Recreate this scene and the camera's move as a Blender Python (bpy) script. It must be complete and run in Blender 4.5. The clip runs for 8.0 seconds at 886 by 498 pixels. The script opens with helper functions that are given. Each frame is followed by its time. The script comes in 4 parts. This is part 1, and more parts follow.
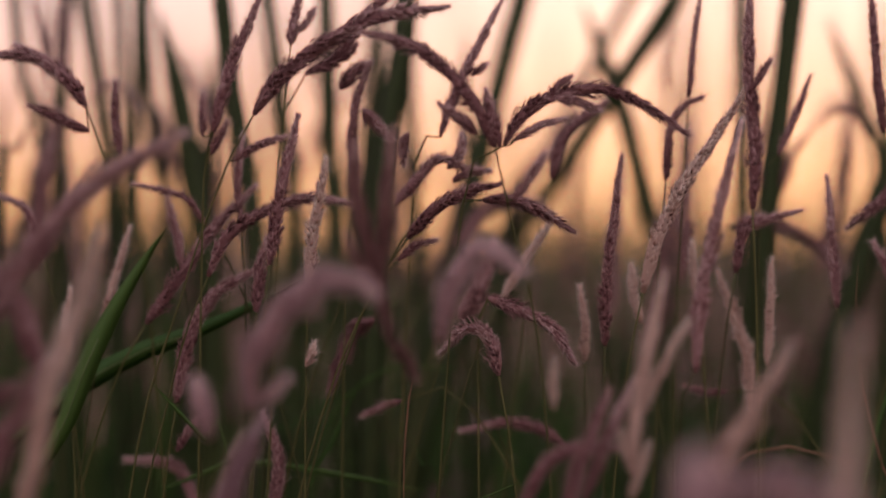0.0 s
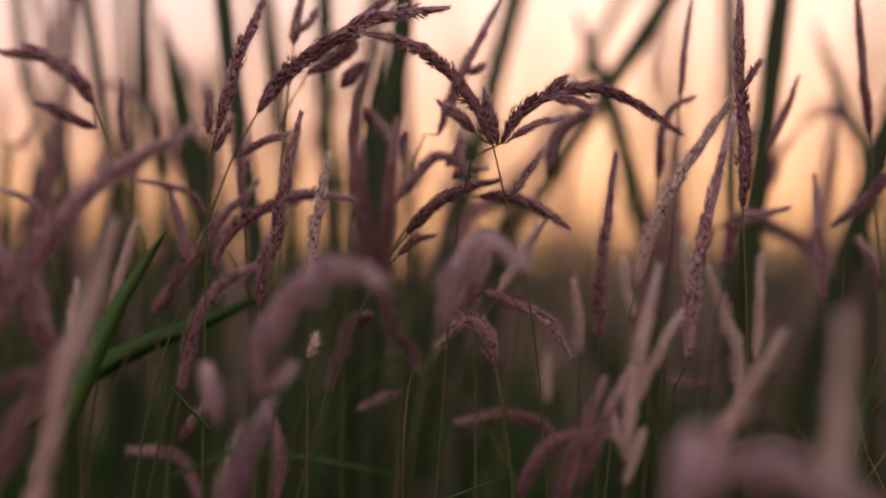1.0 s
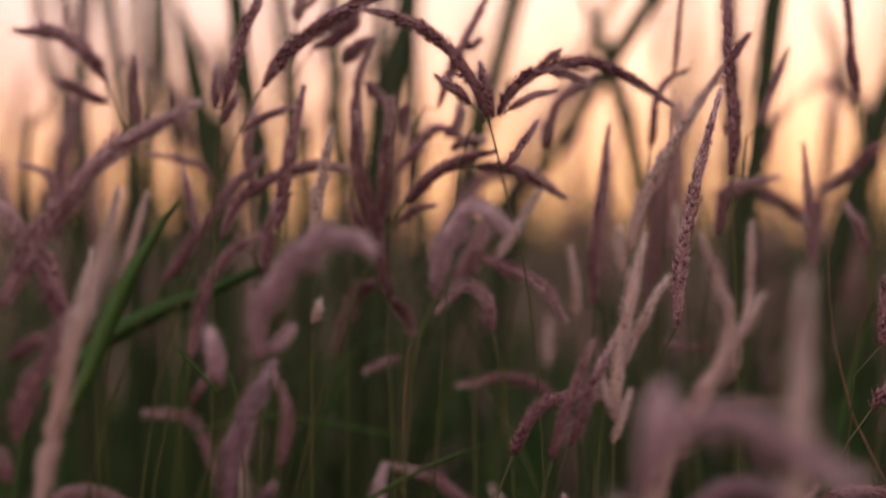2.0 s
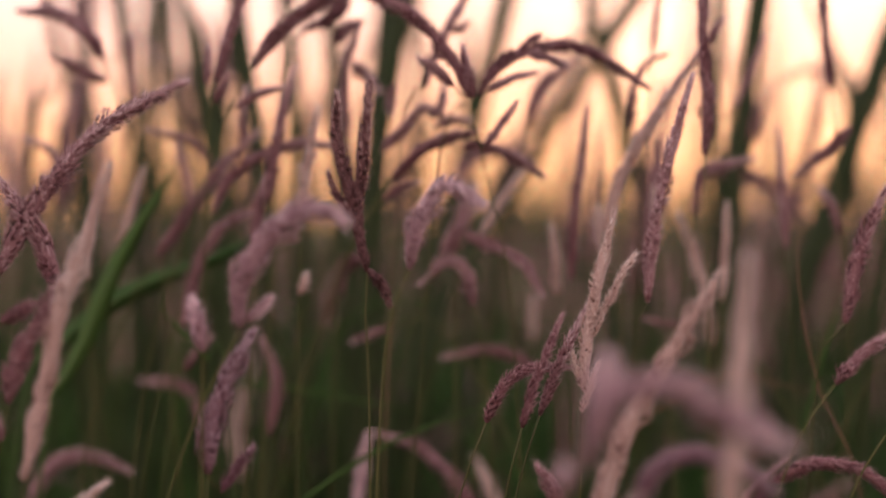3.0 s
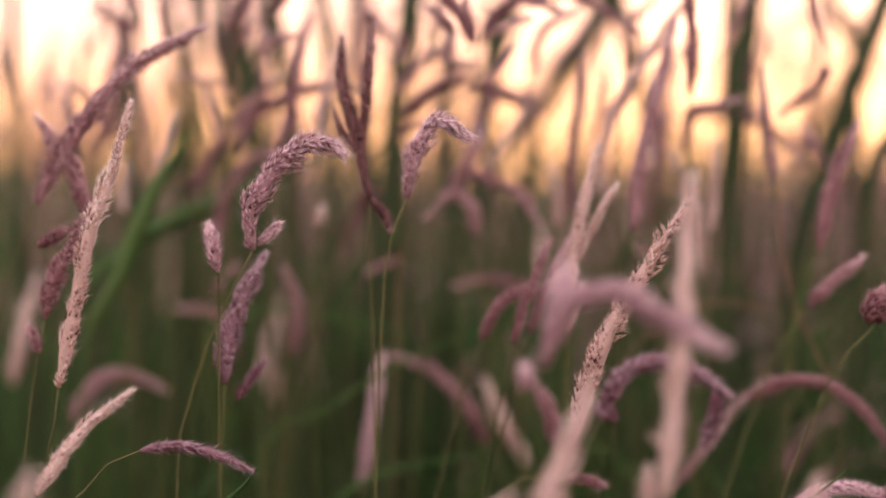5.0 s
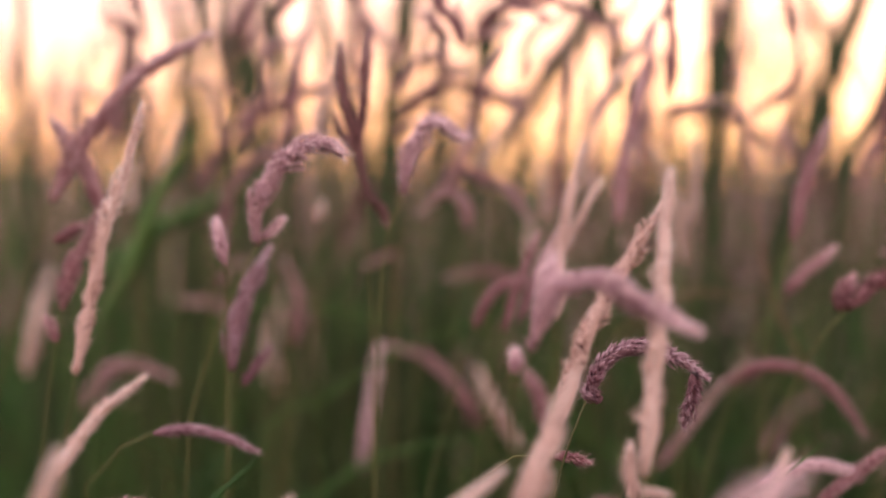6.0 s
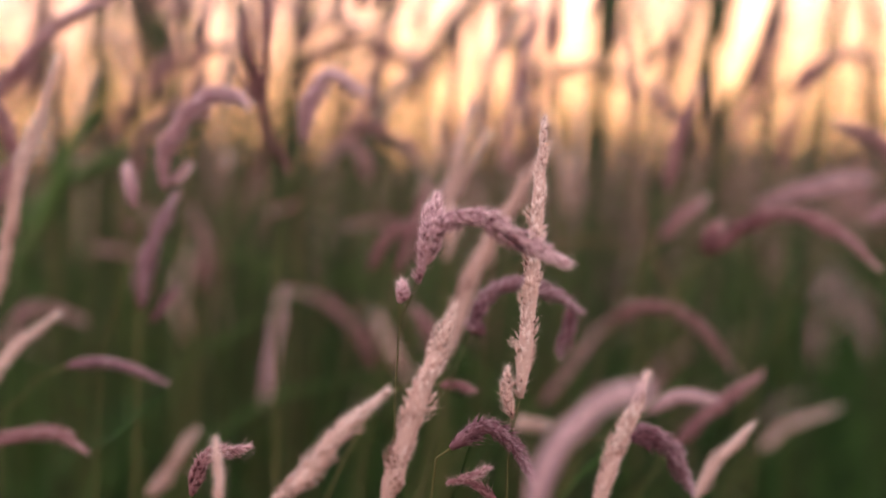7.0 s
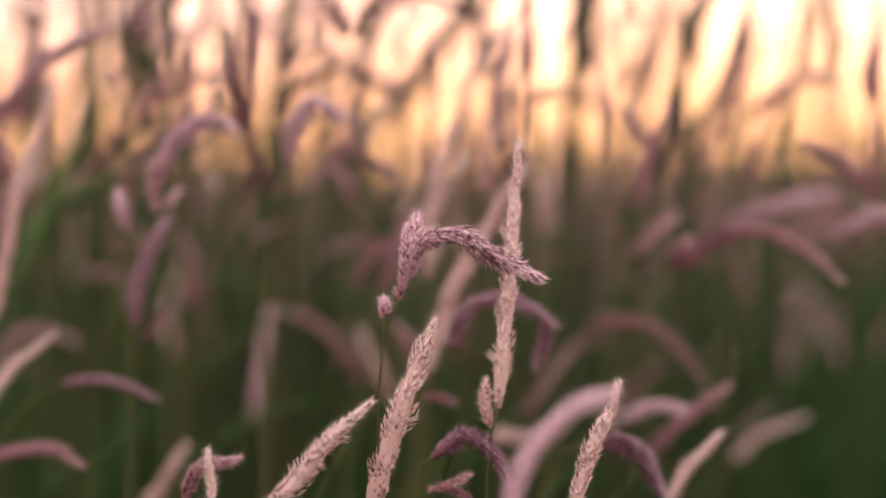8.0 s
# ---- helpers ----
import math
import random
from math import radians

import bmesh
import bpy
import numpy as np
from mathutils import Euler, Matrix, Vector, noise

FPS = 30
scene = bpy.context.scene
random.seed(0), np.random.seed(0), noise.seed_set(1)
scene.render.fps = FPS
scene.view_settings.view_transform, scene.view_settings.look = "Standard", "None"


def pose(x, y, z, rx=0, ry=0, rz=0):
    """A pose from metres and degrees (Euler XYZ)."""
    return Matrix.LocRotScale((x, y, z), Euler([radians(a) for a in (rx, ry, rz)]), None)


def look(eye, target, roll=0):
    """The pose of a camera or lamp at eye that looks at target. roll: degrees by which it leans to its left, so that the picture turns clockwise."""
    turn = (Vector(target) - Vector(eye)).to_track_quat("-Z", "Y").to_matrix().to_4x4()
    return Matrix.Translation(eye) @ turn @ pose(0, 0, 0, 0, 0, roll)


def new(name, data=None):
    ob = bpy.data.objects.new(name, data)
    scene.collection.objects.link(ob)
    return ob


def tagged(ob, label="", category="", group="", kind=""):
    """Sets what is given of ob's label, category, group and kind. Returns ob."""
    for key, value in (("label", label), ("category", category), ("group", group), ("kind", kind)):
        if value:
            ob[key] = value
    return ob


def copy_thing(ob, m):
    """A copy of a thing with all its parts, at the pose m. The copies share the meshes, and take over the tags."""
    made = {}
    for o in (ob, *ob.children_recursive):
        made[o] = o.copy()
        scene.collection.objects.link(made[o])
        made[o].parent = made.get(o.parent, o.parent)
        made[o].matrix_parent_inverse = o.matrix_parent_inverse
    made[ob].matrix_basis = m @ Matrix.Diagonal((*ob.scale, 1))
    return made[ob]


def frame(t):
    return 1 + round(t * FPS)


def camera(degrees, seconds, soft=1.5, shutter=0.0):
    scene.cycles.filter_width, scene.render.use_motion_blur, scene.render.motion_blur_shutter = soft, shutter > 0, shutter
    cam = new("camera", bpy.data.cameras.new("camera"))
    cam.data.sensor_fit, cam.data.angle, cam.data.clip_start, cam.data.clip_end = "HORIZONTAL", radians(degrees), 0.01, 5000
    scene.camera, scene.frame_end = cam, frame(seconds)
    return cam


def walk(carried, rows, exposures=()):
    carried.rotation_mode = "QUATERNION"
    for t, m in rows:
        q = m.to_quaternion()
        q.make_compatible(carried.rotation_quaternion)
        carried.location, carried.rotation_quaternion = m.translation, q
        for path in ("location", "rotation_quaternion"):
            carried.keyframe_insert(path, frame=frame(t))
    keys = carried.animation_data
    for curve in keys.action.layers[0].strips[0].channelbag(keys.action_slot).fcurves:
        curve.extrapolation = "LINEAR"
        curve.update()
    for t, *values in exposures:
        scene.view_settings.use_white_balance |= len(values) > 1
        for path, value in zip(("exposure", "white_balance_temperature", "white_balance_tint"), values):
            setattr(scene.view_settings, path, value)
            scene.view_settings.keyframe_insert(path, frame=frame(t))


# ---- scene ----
# A slow backward slide through tall meadow grass at sunset, with a shallow depth of field.
cam = camera(30, 8.0, soft=2.0)
cam.data.dof.use_dof = True
cam.data.dof.focus_distance = 0.655
cam.data.dof.aperture_fstop = 2.1
cam.data.dof.aperture_blades = 0
walk(cam, [
    (0, look((0.0000, 0.0000, 0.7200), (-0.0000, 0.9998, 0.6966), -0.25)),
    (0.5, look((-0.0026, -0.0079, 0.7187), (0.0020, 0.9919, 0.6956), -0.23)),
    (1, look((-0.0071, -0.0178, 0.7153), (0.0043, 0.9819, 0.6963), -0.06)),
    (1.5, look((-0.0072, -0.0281, 0.7142), (0.0006, 0.9716, 0.6895), 0.20)),
    (1.7, look((-0.0024, -0.0338, 0.7137), (-0.0020, 0.9658, 0.6851), -0.12)),
    (2.8, look((0.0286, -0.0632, 0.7137), (0.0000, 0.9354, 0.6689), 0.19)),
    (3, look((0.0307, -0.0678, 0.7108), (-0.0001, 0.9308, 0.6668), 0.25)),
    (3.5, look((0.0335, -0.0828, 0.7075), (-0.0130, 0.9149, 0.6583), 0.35)),
    (4, look((0.0456, -0.0972, 0.7041), (-0.0166, 0.8991, 0.6455), -0.05)),
    (4.5, look((0.0615, -0.1112, 0.7010), (-0.0137, 0.8840, 0.6374), -0.21)),
    (4.7, look((0.0656, -0.1160, 0.7006), (-0.0139, 0.8786, 0.6331), 0.03)),
    (5.8, look((0.0695, -0.1553, 0.7013), (-0.0073, 0.8395, 0.6344), 0.08)),
    (6, look((0.0703, -0.1649, 0.7015), (-0.0044, 0.8299, 0.6327), -0.22)),
    (6.5, look((0.0740, -0.1885, 0.6962), (0.0160, 0.8068, 0.6184), -0.38)),
    (7, look((0.0830, -0.2174, 0.6916), (0.0591, 0.7788, 0.6078), 0.22)),
    (7.5, look((0.0839, -0.2362, 0.6889), (0.0723, 0.7606, 0.6100), 0.66)),
    (8, look((0.0854, -0.2489, 0.6919), (0.0713, 0.7486, 0.6221), -0.37)),
], exposures=[(0.0, -1.16), (1.0, -1.12), (1.7, -1.0), (3.0, -0.54), (4.5, 0.03), (6.0, 0.32), (7.0, 0.20), (8.0, 0.17)])

# ---- light: the sky after a low sun, and the last weak warm sun through haze ----
SUN_AZIMUTH, SUN_HEIGHT = radians(9), radians(2.5)
world = bpy.data.worlds.new("sunset")
scene.world = world
world.use_nodes = True
wn, wl = world.node_tree.nodes, world.node_tree.links
wn.clear()
sky = wn.new("ShaderNodeTexSky")
sky.sky_type = "NISHITA"
sky.sun_disc = False
sky.sun_elevation, sky.sun_rotation = SUN_HEIGHT, SUN_AZIMUTH
sky.air_density, sky.dust_density, sky.ozone_density = 1.0, 3.0, 1.0
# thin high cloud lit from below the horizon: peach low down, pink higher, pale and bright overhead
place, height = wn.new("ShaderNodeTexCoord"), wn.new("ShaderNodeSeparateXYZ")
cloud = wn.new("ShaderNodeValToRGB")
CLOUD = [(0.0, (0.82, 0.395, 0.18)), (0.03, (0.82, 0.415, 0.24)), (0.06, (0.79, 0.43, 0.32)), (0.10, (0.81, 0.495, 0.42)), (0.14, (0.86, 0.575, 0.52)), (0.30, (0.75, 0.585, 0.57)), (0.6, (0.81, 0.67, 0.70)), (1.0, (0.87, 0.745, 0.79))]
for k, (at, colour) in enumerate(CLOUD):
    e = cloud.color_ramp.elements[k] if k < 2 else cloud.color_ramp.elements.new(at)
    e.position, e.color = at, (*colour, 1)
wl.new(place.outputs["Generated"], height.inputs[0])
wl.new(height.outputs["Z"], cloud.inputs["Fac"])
# the aureole round the place where the sun went down
sunward = wn.new("ShaderNodeVectorMath")
sunward.operation = "DOT_PRODUCT"
sunward.inputs[1].default_value = (math.sin(SUN_AZIMUTH), math.cos(SUN_AZIMUTH), 0.02)
spread = wn.new("ShaderNodeMath")
spread.operation, spread.use_clamp = "POWER", True
spread.inputs[1].default_value = 46
wl.new(place.outputs["Generated"], sunward.inputs[0])
wl.new(sunward.outputs["Value"], spread.inputs[0])
glow = wn.new("ShaderNodeMixRGB")
glow.blend_type = "ADD"
glow.inputs["Color2"].default_value = (0.37, 0.19, 0.10, 1)
wl.new(spread.outputs[0], glow.inputs["Fac"])
wl.new(cloud.outputs["Color"], glow.inputs["Color1"])
clear = wn.new("ShaderNodeBackground")
clear.inputs["Strength"].default_value = 0.015
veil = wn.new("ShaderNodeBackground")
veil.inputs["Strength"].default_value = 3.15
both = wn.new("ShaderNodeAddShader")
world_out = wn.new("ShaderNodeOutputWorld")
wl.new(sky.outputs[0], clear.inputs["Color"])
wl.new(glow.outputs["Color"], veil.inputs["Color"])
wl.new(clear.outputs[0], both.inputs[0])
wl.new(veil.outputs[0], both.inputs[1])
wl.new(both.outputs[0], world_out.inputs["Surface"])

sun = new("sun", bpy.data.lights.new("sun", "SUN"))
sun.data.energy, sun.data.angle, sun.data.color = 0.5, radians(10), (1.0, 0.62, 0.36)
away = Vector((math.sin(SUN_AZIMUTH) * math.cos(SUN_HEIGHT), math.cos(SUN_AZIMUTH) * math.cos(SUN_HEIGHT), math.sin(SUN_HEIGHT)))
sun.matrix_world = look(away * 50, (0, 0, 0))


# ---- materials ----
def plant_material(name, stops, rough=0.65, gloss=0.2, through_light=0.3, grain=900.0, bump=0.3, streak=None, per_object=0.0, tipped=0.0, piece=0.55):
    """A plant surface: colours spread from piece to piece, fine grain and relief, light let through."""
    m = bpy.data.materials.new(name)
    m.use_nodes = True
    n, l = m.node_tree.nodes, m.node_tree.links
    n.clear()
    geo, tex, info = n.new("ShaderNodeNewGeometry"), n.new("ShaderNodeTexCoord"), n.new("ShaderNodeObjectInfo")
    ramp = n.new("ShaderNodeValToRGB")
    ramp.color_ramp.elements[0].position, ramp.color_ramp.elements[0].color = stops[0][0], (*stops[0][1], 1)
    ramp.color_ramp.elements[1].position, ramp.color_ramp.elements[1].color = stops[-1][0], (*stops[-1][1], 1)
    for at, colour in stops[1:-1]:
        e = ramp.color_ramp.elements.new(at)
        e.color = (*colour, 1)
    noise_tex = n.new("ShaderNodeTexNoise")
    noise_tex.inputs["Scale"].default_value, noise_tex.inputs["Detail"].default_value = grain, 4
    broad = n.new("ShaderNodeTexNoise")
    broad.inputs["Scale"].default_value = 18
    if streak:
        mapping = n.new("ShaderNodeMapping")
        mapping.inputs["Scale"].default_value = streak
        l.new(tex.outputs["UV"], mapping.inputs["Vector"])
        l.new(mapping.outputs[0], noise_tex.inputs["Vector"])
    else:
        l.new(tex.outputs["Object"], noise_tex.inputs["Vector"])
    l.new(geo.outputs["Position"], broad.inputs["Vector"])

    def mathed(op, a, b):
        node = n.new("ShaderNodeMath")
        node.operation = op
        for i, v in enumerate((a, b)):
            if isinstance(v, float):
                node.inputs[i].default_value = v
            else:
                l.new(v, node.inputs[i])
        return node.outputs[0]

    value = mathed("MULTIPLY", geo.outputs["Random Per Island"], piece)
    value = mathed("ADD", value, 0.5 * (0.55 - piece))
    value = mathed("ADD", value, mathed("MULTIPLY", noise_tex.outputs["Fac"], 0.2))
    value = mathed("ADD", value, mathed("MULTIPLY", broad.outputs["Fac"], 0.25))
    value = mathed("ADD", value, mathed("MULTIPLY", mathed("SUBTRACT", info.outputs["Random"], 0.5), per_object))
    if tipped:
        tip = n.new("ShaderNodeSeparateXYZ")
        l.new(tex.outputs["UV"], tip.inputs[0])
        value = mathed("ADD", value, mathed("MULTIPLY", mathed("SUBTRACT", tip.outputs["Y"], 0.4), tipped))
    l.new(value, ramp.inputs["Fac"])
    b = n.new("ShaderNodeBsdfPrincipled")
    b.inputs["Roughness"].default_value = rough
    b.inputs["Specular IOR Level"].default_value = gloss
    l.new(ramp.outputs["Color"], b.inputs["Base Color"])
    relief = n.new("ShaderNodeBump")
    relief.inputs["Strength"].default_value, relief.inputs["Distance"].default_value = bump, 0.0004
    l.new(noise_tex.outputs["Fac"], relief.inputs["Height"])
    l.new(relief.outputs[0], b.inputs["Normal"])
    tr = n.new("ShaderNodeBsdfTranslucent")
    l.new(ramp.outputs["Color"], tr.inputs["Color"])
    mix = n.new("ShaderNodeMixShader")
    mix.inputs["Fac"].default_value = through_light
    l.new(b.outputs[0], mix.inputs[1])
    l.new(tr.outputs[0], mix.inputs[2])
    o = n.new("ShaderNodeOutputMaterial")
    l.new(mix.outputs[0], o.inputs["Surface"])
    return m


MAT_MAUVE = plant_material("mauve_spikelets", [(0.1, (0.094, 0.029, 0.035)), (0.45, (0.261, 0.121, 0.136)), (0.75, (0.457, 0.277, 0.294)), (1.0, (0.706, 0.533, 0.546))], rough=0.55, gloss=0.35, through_light=0.4, per_object=0.3, tipped=0.42, piece=0.28)
MAT_ROSE = plant_material("rose_spikelets", [(0.1, (0.122, 0.038, 0.050)), (0.34, (0.341, 0.185, 0.215)), (0.62, (0.581, 0.394, 0.440)), (0.92, (0.815, 0.649, 0.682))], rough=0.55, gloss=0.35, through_light=0.4, per_object=0.15, tipped=0.42, piece=0.28)
MAT_PLUM = plant_material("plum_spikelets", [(0.1, (0.071, 0.021, 0.035)), (0.45, (0.183, 0.080, 0.106)), (0.75, (0.349, 0.218, 0.260)), (1.0, (0.536, 0.402, 0.454))], rough=0.55, gloss=0.35, through_light=0.4, per_object=0.2, tipped=0.42, piece=0.28)
MAT_STRAW = plant_material("straw_spikelets", [(0.04, (0.090, 0.031, 0.028)), (0.15, (0.415, 0.253, 0.216)), (0.36, (0.596, 0.415, 0.368)), (0.64, (0.713, 0.560, 0.510)), (0.9, (0.776, 0.668, 0.626))], rough=0.6, gloss=0.3, through_light=0.48, per_object=0.2, tipped=0.5, piece=0.32)
MAT_MAROON = plant_material("maroon_spikelets", [(0.1, (0.045, 0.015, 0.017)), (0.5, (0.13, 0.055, 0.058)), (0.8, (0.26, 0.13, 0.13)), (1.0, (0.50, 0.35, 0.34))], rough=0.55, gloss=0.35, through_light=0.35, per_object=0.2, tipped=0.42, piece=0.28)
MAT_STEM = plant_material("green_stem", [(0.2, (0.036, 0.042, 0.015)), (0.8, (0.10, 0.10, 0.035))], through_light=0.1, per_object=0.5)
MAT_LEAF = plant_material("grass_leaf", [(0.2, (0.012, 0.032, 0.009)), (0.5, (0.033, 0.090, 0.022)), (0.8, (0.10, 0.205, 0.05)), (0.95, (0.27, 0.26, 0.12))], rough=0.5, through_light=0.35, grain=60.0, streak=(14, 1.5, 1), per_object=0.25)
MAT_BRIGHT = plant_material("fresh_leaf", [(0.2, (0.035, 0.085, 0.018)), (0.8, (0.085, 0.165, 0.04))], rough=0.5, through_light=0.4, grain=60.0, streak=(14, 1.5, 1), per_object=0.2)
MAT_REED = plant_material("reed_leaf", [(0.2, (0.011, 0.022, 0.009)), (0.8, (0.036, 0.056, 0.020))], rough=0.45, through_light=0.15, grain=60.0, streak=(18, 1.2, 1), per_object=0.25)
MAT_RIB = plant_material("leaf_rib", [(0.2, (0.05, 0.09, 0.03)), (0.8, (0.11, 0.16, 0.06))], through_light=0.2, per_object=0.3)
MAT_DRY = plant_material("dry_leaf", [(0.2, (0.18, 0.08, 0.05)), (0.8, (0.36, 0.22, 0.15))], through_light=0.25, grain=60.0, streak=(14, 1.5, 1))
MAT_FAR = plant_material("far_heads", [(0.15, (0.216, 0.106, 0.102)), (0.5, (0.410, 0.246, 0.228)), (0.85, (0.626, 0.448, 0.396))])
MAT_HEDGE = plant_material("hedge_leaves", [(0.2, (0.03, 0.04, 0.02)), (0.8, (0.08, 0.09, 0.04))], grain=2.0)
MAT_SOIL = plant_material("meadow_soil", [(0.2, (0.012, 0.014, 0.006)), (0.5, (0.02, 0.028, 0.010)), (0.8, (0.04, 0.045, 0.018))], rough=0.95, through_light=0.0, grain=6.0, bump=1.0)

MAUVE = ("mauve", MAT_MAUVE, MAT_STEM, "mauve soft-grass stalk with a dense furry seed head")
ROSE = ("rose", MAT_ROSE, MAT_STEM, "rosy pink soft-grass stalk with a dense furry seed head")
PLUM = ("plum", MAT_PLUM, MAT_STEM, "dark plum soft-grass stalk with a dense furry seed head")
MAROON = ("maroon", MAT_MAROON, MAT_STEM, "dark maroon soft-grass stalk with twin upright seed heads")
STRAW = ("straw", MAT_STRAW, MAT_STEM, "pale straw-pink soft-grass stalk with a dense dry seed head")


# ---- shapes ----
def along(points, count):
    """A smooth curve through the points, as count samples at even steps."""
    p = [Vector(q) for q in points]
    p = [p[0] * 2 - p[1], *p, p[-1] * 2 - p[-2]]
    fine = []
    for i in range(1, len(p) - 2):
        a, b, c, d = p[i - 1:i + 3]
        for k in range(12):
            t = k / 12
            fine.append(0.5 * (2 * b + (c - a) * t + (2 * a - 5 * b + 4 * c - d) * t * t + (3 * b - a - 3 * c + d) * t ** 3))
    fine.append(p[-2])
    fine = np.array([tuple(q) for q in fine])
    run = np.concatenate([[0], np.cumsum(np.linalg.norm(np.diff(fine, axis=0), axis=1))])
    s = np.linspace(0, run[-1], count)
    return np.stack([np.interp(s, run, fine[:, k]) for k in range(3)], 1), run[-1]


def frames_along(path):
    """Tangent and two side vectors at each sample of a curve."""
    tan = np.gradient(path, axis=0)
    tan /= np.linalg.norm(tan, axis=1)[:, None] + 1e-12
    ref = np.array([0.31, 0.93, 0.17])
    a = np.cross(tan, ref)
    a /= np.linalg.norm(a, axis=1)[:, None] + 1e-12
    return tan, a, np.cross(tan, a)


def mesh_of(name, verts, faces, material, uv=None, smooth=True):
    me = bpy.data.meshes.new(name)
    me.from_pydata(np.asarray(verts, dtype=float).tolist(), [], faces)
    me.materials.append(material)
    if smooth:
        me.polygons.foreach_set("use_smooth", [True] * len(me.polygons))
    if uv is not None:
        layer = me.uv_layers.new(name="UVMap")
        corner = np.empty(len(me.loops), dtype=np.int32)
        me.loops.foreach_get("vertex_index", corner)
        flat = np.asarray(uv, dtype=np.float32)[corner]
        layer.data.foreach_set("uv", flat.ravel())
    me.update()
    return me


def part(name, me, parent, label=""):
    ob = new(name, me)
    ob.parent = parent
    return tagged(ob, label)


def tube(path, radii, sides=6):
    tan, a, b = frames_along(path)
    ring = np.linspace(0, 2 * np.pi, sides, endpoint=False)
    v = path[:, None] + np.asarray(radii)[:, None, None] * (np.cos(ring)[None, :, None] * a[:, None] + np.sin(ring)[None, :, None] * b[:, None])
    faces = []
    for i in range(len(path) - 1):
        for j in range(sides):
            k = (j + 1) % sides
            faces.append((i * sides + j, i * sides + k, (i + 1) * sides + k, (i + 1) * sides + j))
    faces.append(tuple(range(sides))[::-1])
    faces.append(tuple((len(path) - 1) * sides + j for j in range(sides)))
    return v.reshape(-1, 3), faces


GOLDEN = math.pi * (3 - math.sqrt(5))


def seed_head(points, width, rng, dense=1.0, loose=0.0, blunt=0.0):
    """A furry seed head: pointed spikelets set spirally round a bent axis, gathered in short side branches, each with a fine bristle."""
    path, length = along(points, 64)
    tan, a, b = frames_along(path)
    radius = width / 2 * (1.45 - 0.2 * loose)
    count = int(dense * (70 + 7000 * length * (0.35 + radius / 0.008)))
    v = np.linspace(0, 1, 16)
    swelling = np.minimum(1, 0.40 + v * (4.2 - 1.8 * blunt)) * (1 - 0.26 * v ** 1.3) * (1 - 0.8 * np.maximum(0, (v - 0.68) / 0.32) ** 1.5)
    core, core_faces = tube(path[::4], radius * (0.40 + 0.08 * loose) * swelling * rng.uniform(0.85, 1.1, 16), 6)
    us = (np.arange(count) + rng.uniform(0, 1, count)) / count
    angles = np.arange(count) * GOLDEN + rng.normal(0, 0.35, count)
    # short side branches pressed to the axis: each swells towards its end and stops short there
    branches = max(5, int(length / 0.0060))
    ends = (np.arange(branches) + rng.uniform(0.1, 0.9, branches)) / branches
    turns = np.arange(branches) * 2.3 + rng.normal(0, 0.5, branches)
    full = rng.uniform(0.2, 1.0, branches) ** 0.8
    apart = (us[:, None] - ends) * length / 0.0095
    turned = (angles[:, None] - turns + np.pi) % (2 * np.pi) - np.pi
    swells = full * np.where(apart > 0, np.exp(-(apart / 0.28) ** 2), np.exp(-(apart / 1.2) ** 2)) * np.exp(-(turned / 1.05) ** 2)
    swell, branch = swells.max(1), swells.argmax(1)
    # broad swellings and thin stretches, two to three centimetres apart, uneven round the axis
    wave = 1 + (0.07 + 0.07 * loose) * (np.sin(us * length / 0.0040 + rng.uniform(0, 6) + angles) + np.sin(us * length / 0.0026 + rng.uniform(0, 6) - angles))
    lobe = (0.43 - 0.05 * loose + (0.66 + 0.14 * loose) * swell) * wave
    tone = rng.normal(0, 0.16 + 0.10 * loose, branches)[branch]
    at = us * 63
    k = np.minimum(at.astype(int), 62)
    f = (at - k)[:, None]
    centre = path[k] * (1 - f) + path[k + 1] * f
    t = tan[k]
    side = np.cos(angles)[:, None] * a[k] + np.sin(angles)[:, None] * b[k]
    # fuller in the lower middle, thin at the tip
    body = np.minimum(1, 0.40 + us * (4.2 - 1.8 * blunt)) * (1 - (0.26 - 0.14 * blunt) * us ** 1.3) * (1 - (0.72 - 0.20 * blunt) * np.maximum(0, (us - 0.68) / 0.32) ** 1.5)
    reach = radius * body * lobe * rng.uniform(0.86, 1.12, count)
    size = rng.uniform(0.0024, 0.0048, count) * (0.75 + 0.25 * body) * min(1.15, 0.65 + radius / 0.012)
    tilt = (rng.normal(0.46, 0.18, count) + 1.0 * np.maximum(0, lobe - 0.7)) * (1 - 0.55 * np.maximum(0, (us - 0.8) / 0.2))
    cos, sin = np.cos(tilt)[:, None], np.sin(tilt)[:, None]
    way = t * cos + side * sin
    start = centre + side * (np.maximum(0.0, reach - size * np.sin(tilt)) * rng.uniform(0.75, 1.0, count))[:, None]
    across = np.cross(way, side)
    across /= np.linalg.norm(across, axis=1)[:, None] + 1e-9
    out = np.cross(across, way)
    s = size[:, None]
    w, d = s * rng.uniform(0.15, 0.22, (count, 1)), s * 0.11
    mid = start + way * s * 0.42
    point = start + way * s + out * s * rng.uniform(-0.02, 0.12, (count, 1))
    root = start + way * s * 0.7
    hair = root + (way + side * rng.uniform(0.15, 0.9, (count, 1)) + across * rng.normal(0, 0.25, (count, 1))) * rng.uniform(0.0012, 0.0034, (count, 1))
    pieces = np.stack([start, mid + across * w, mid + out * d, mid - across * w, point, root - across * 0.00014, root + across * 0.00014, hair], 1)
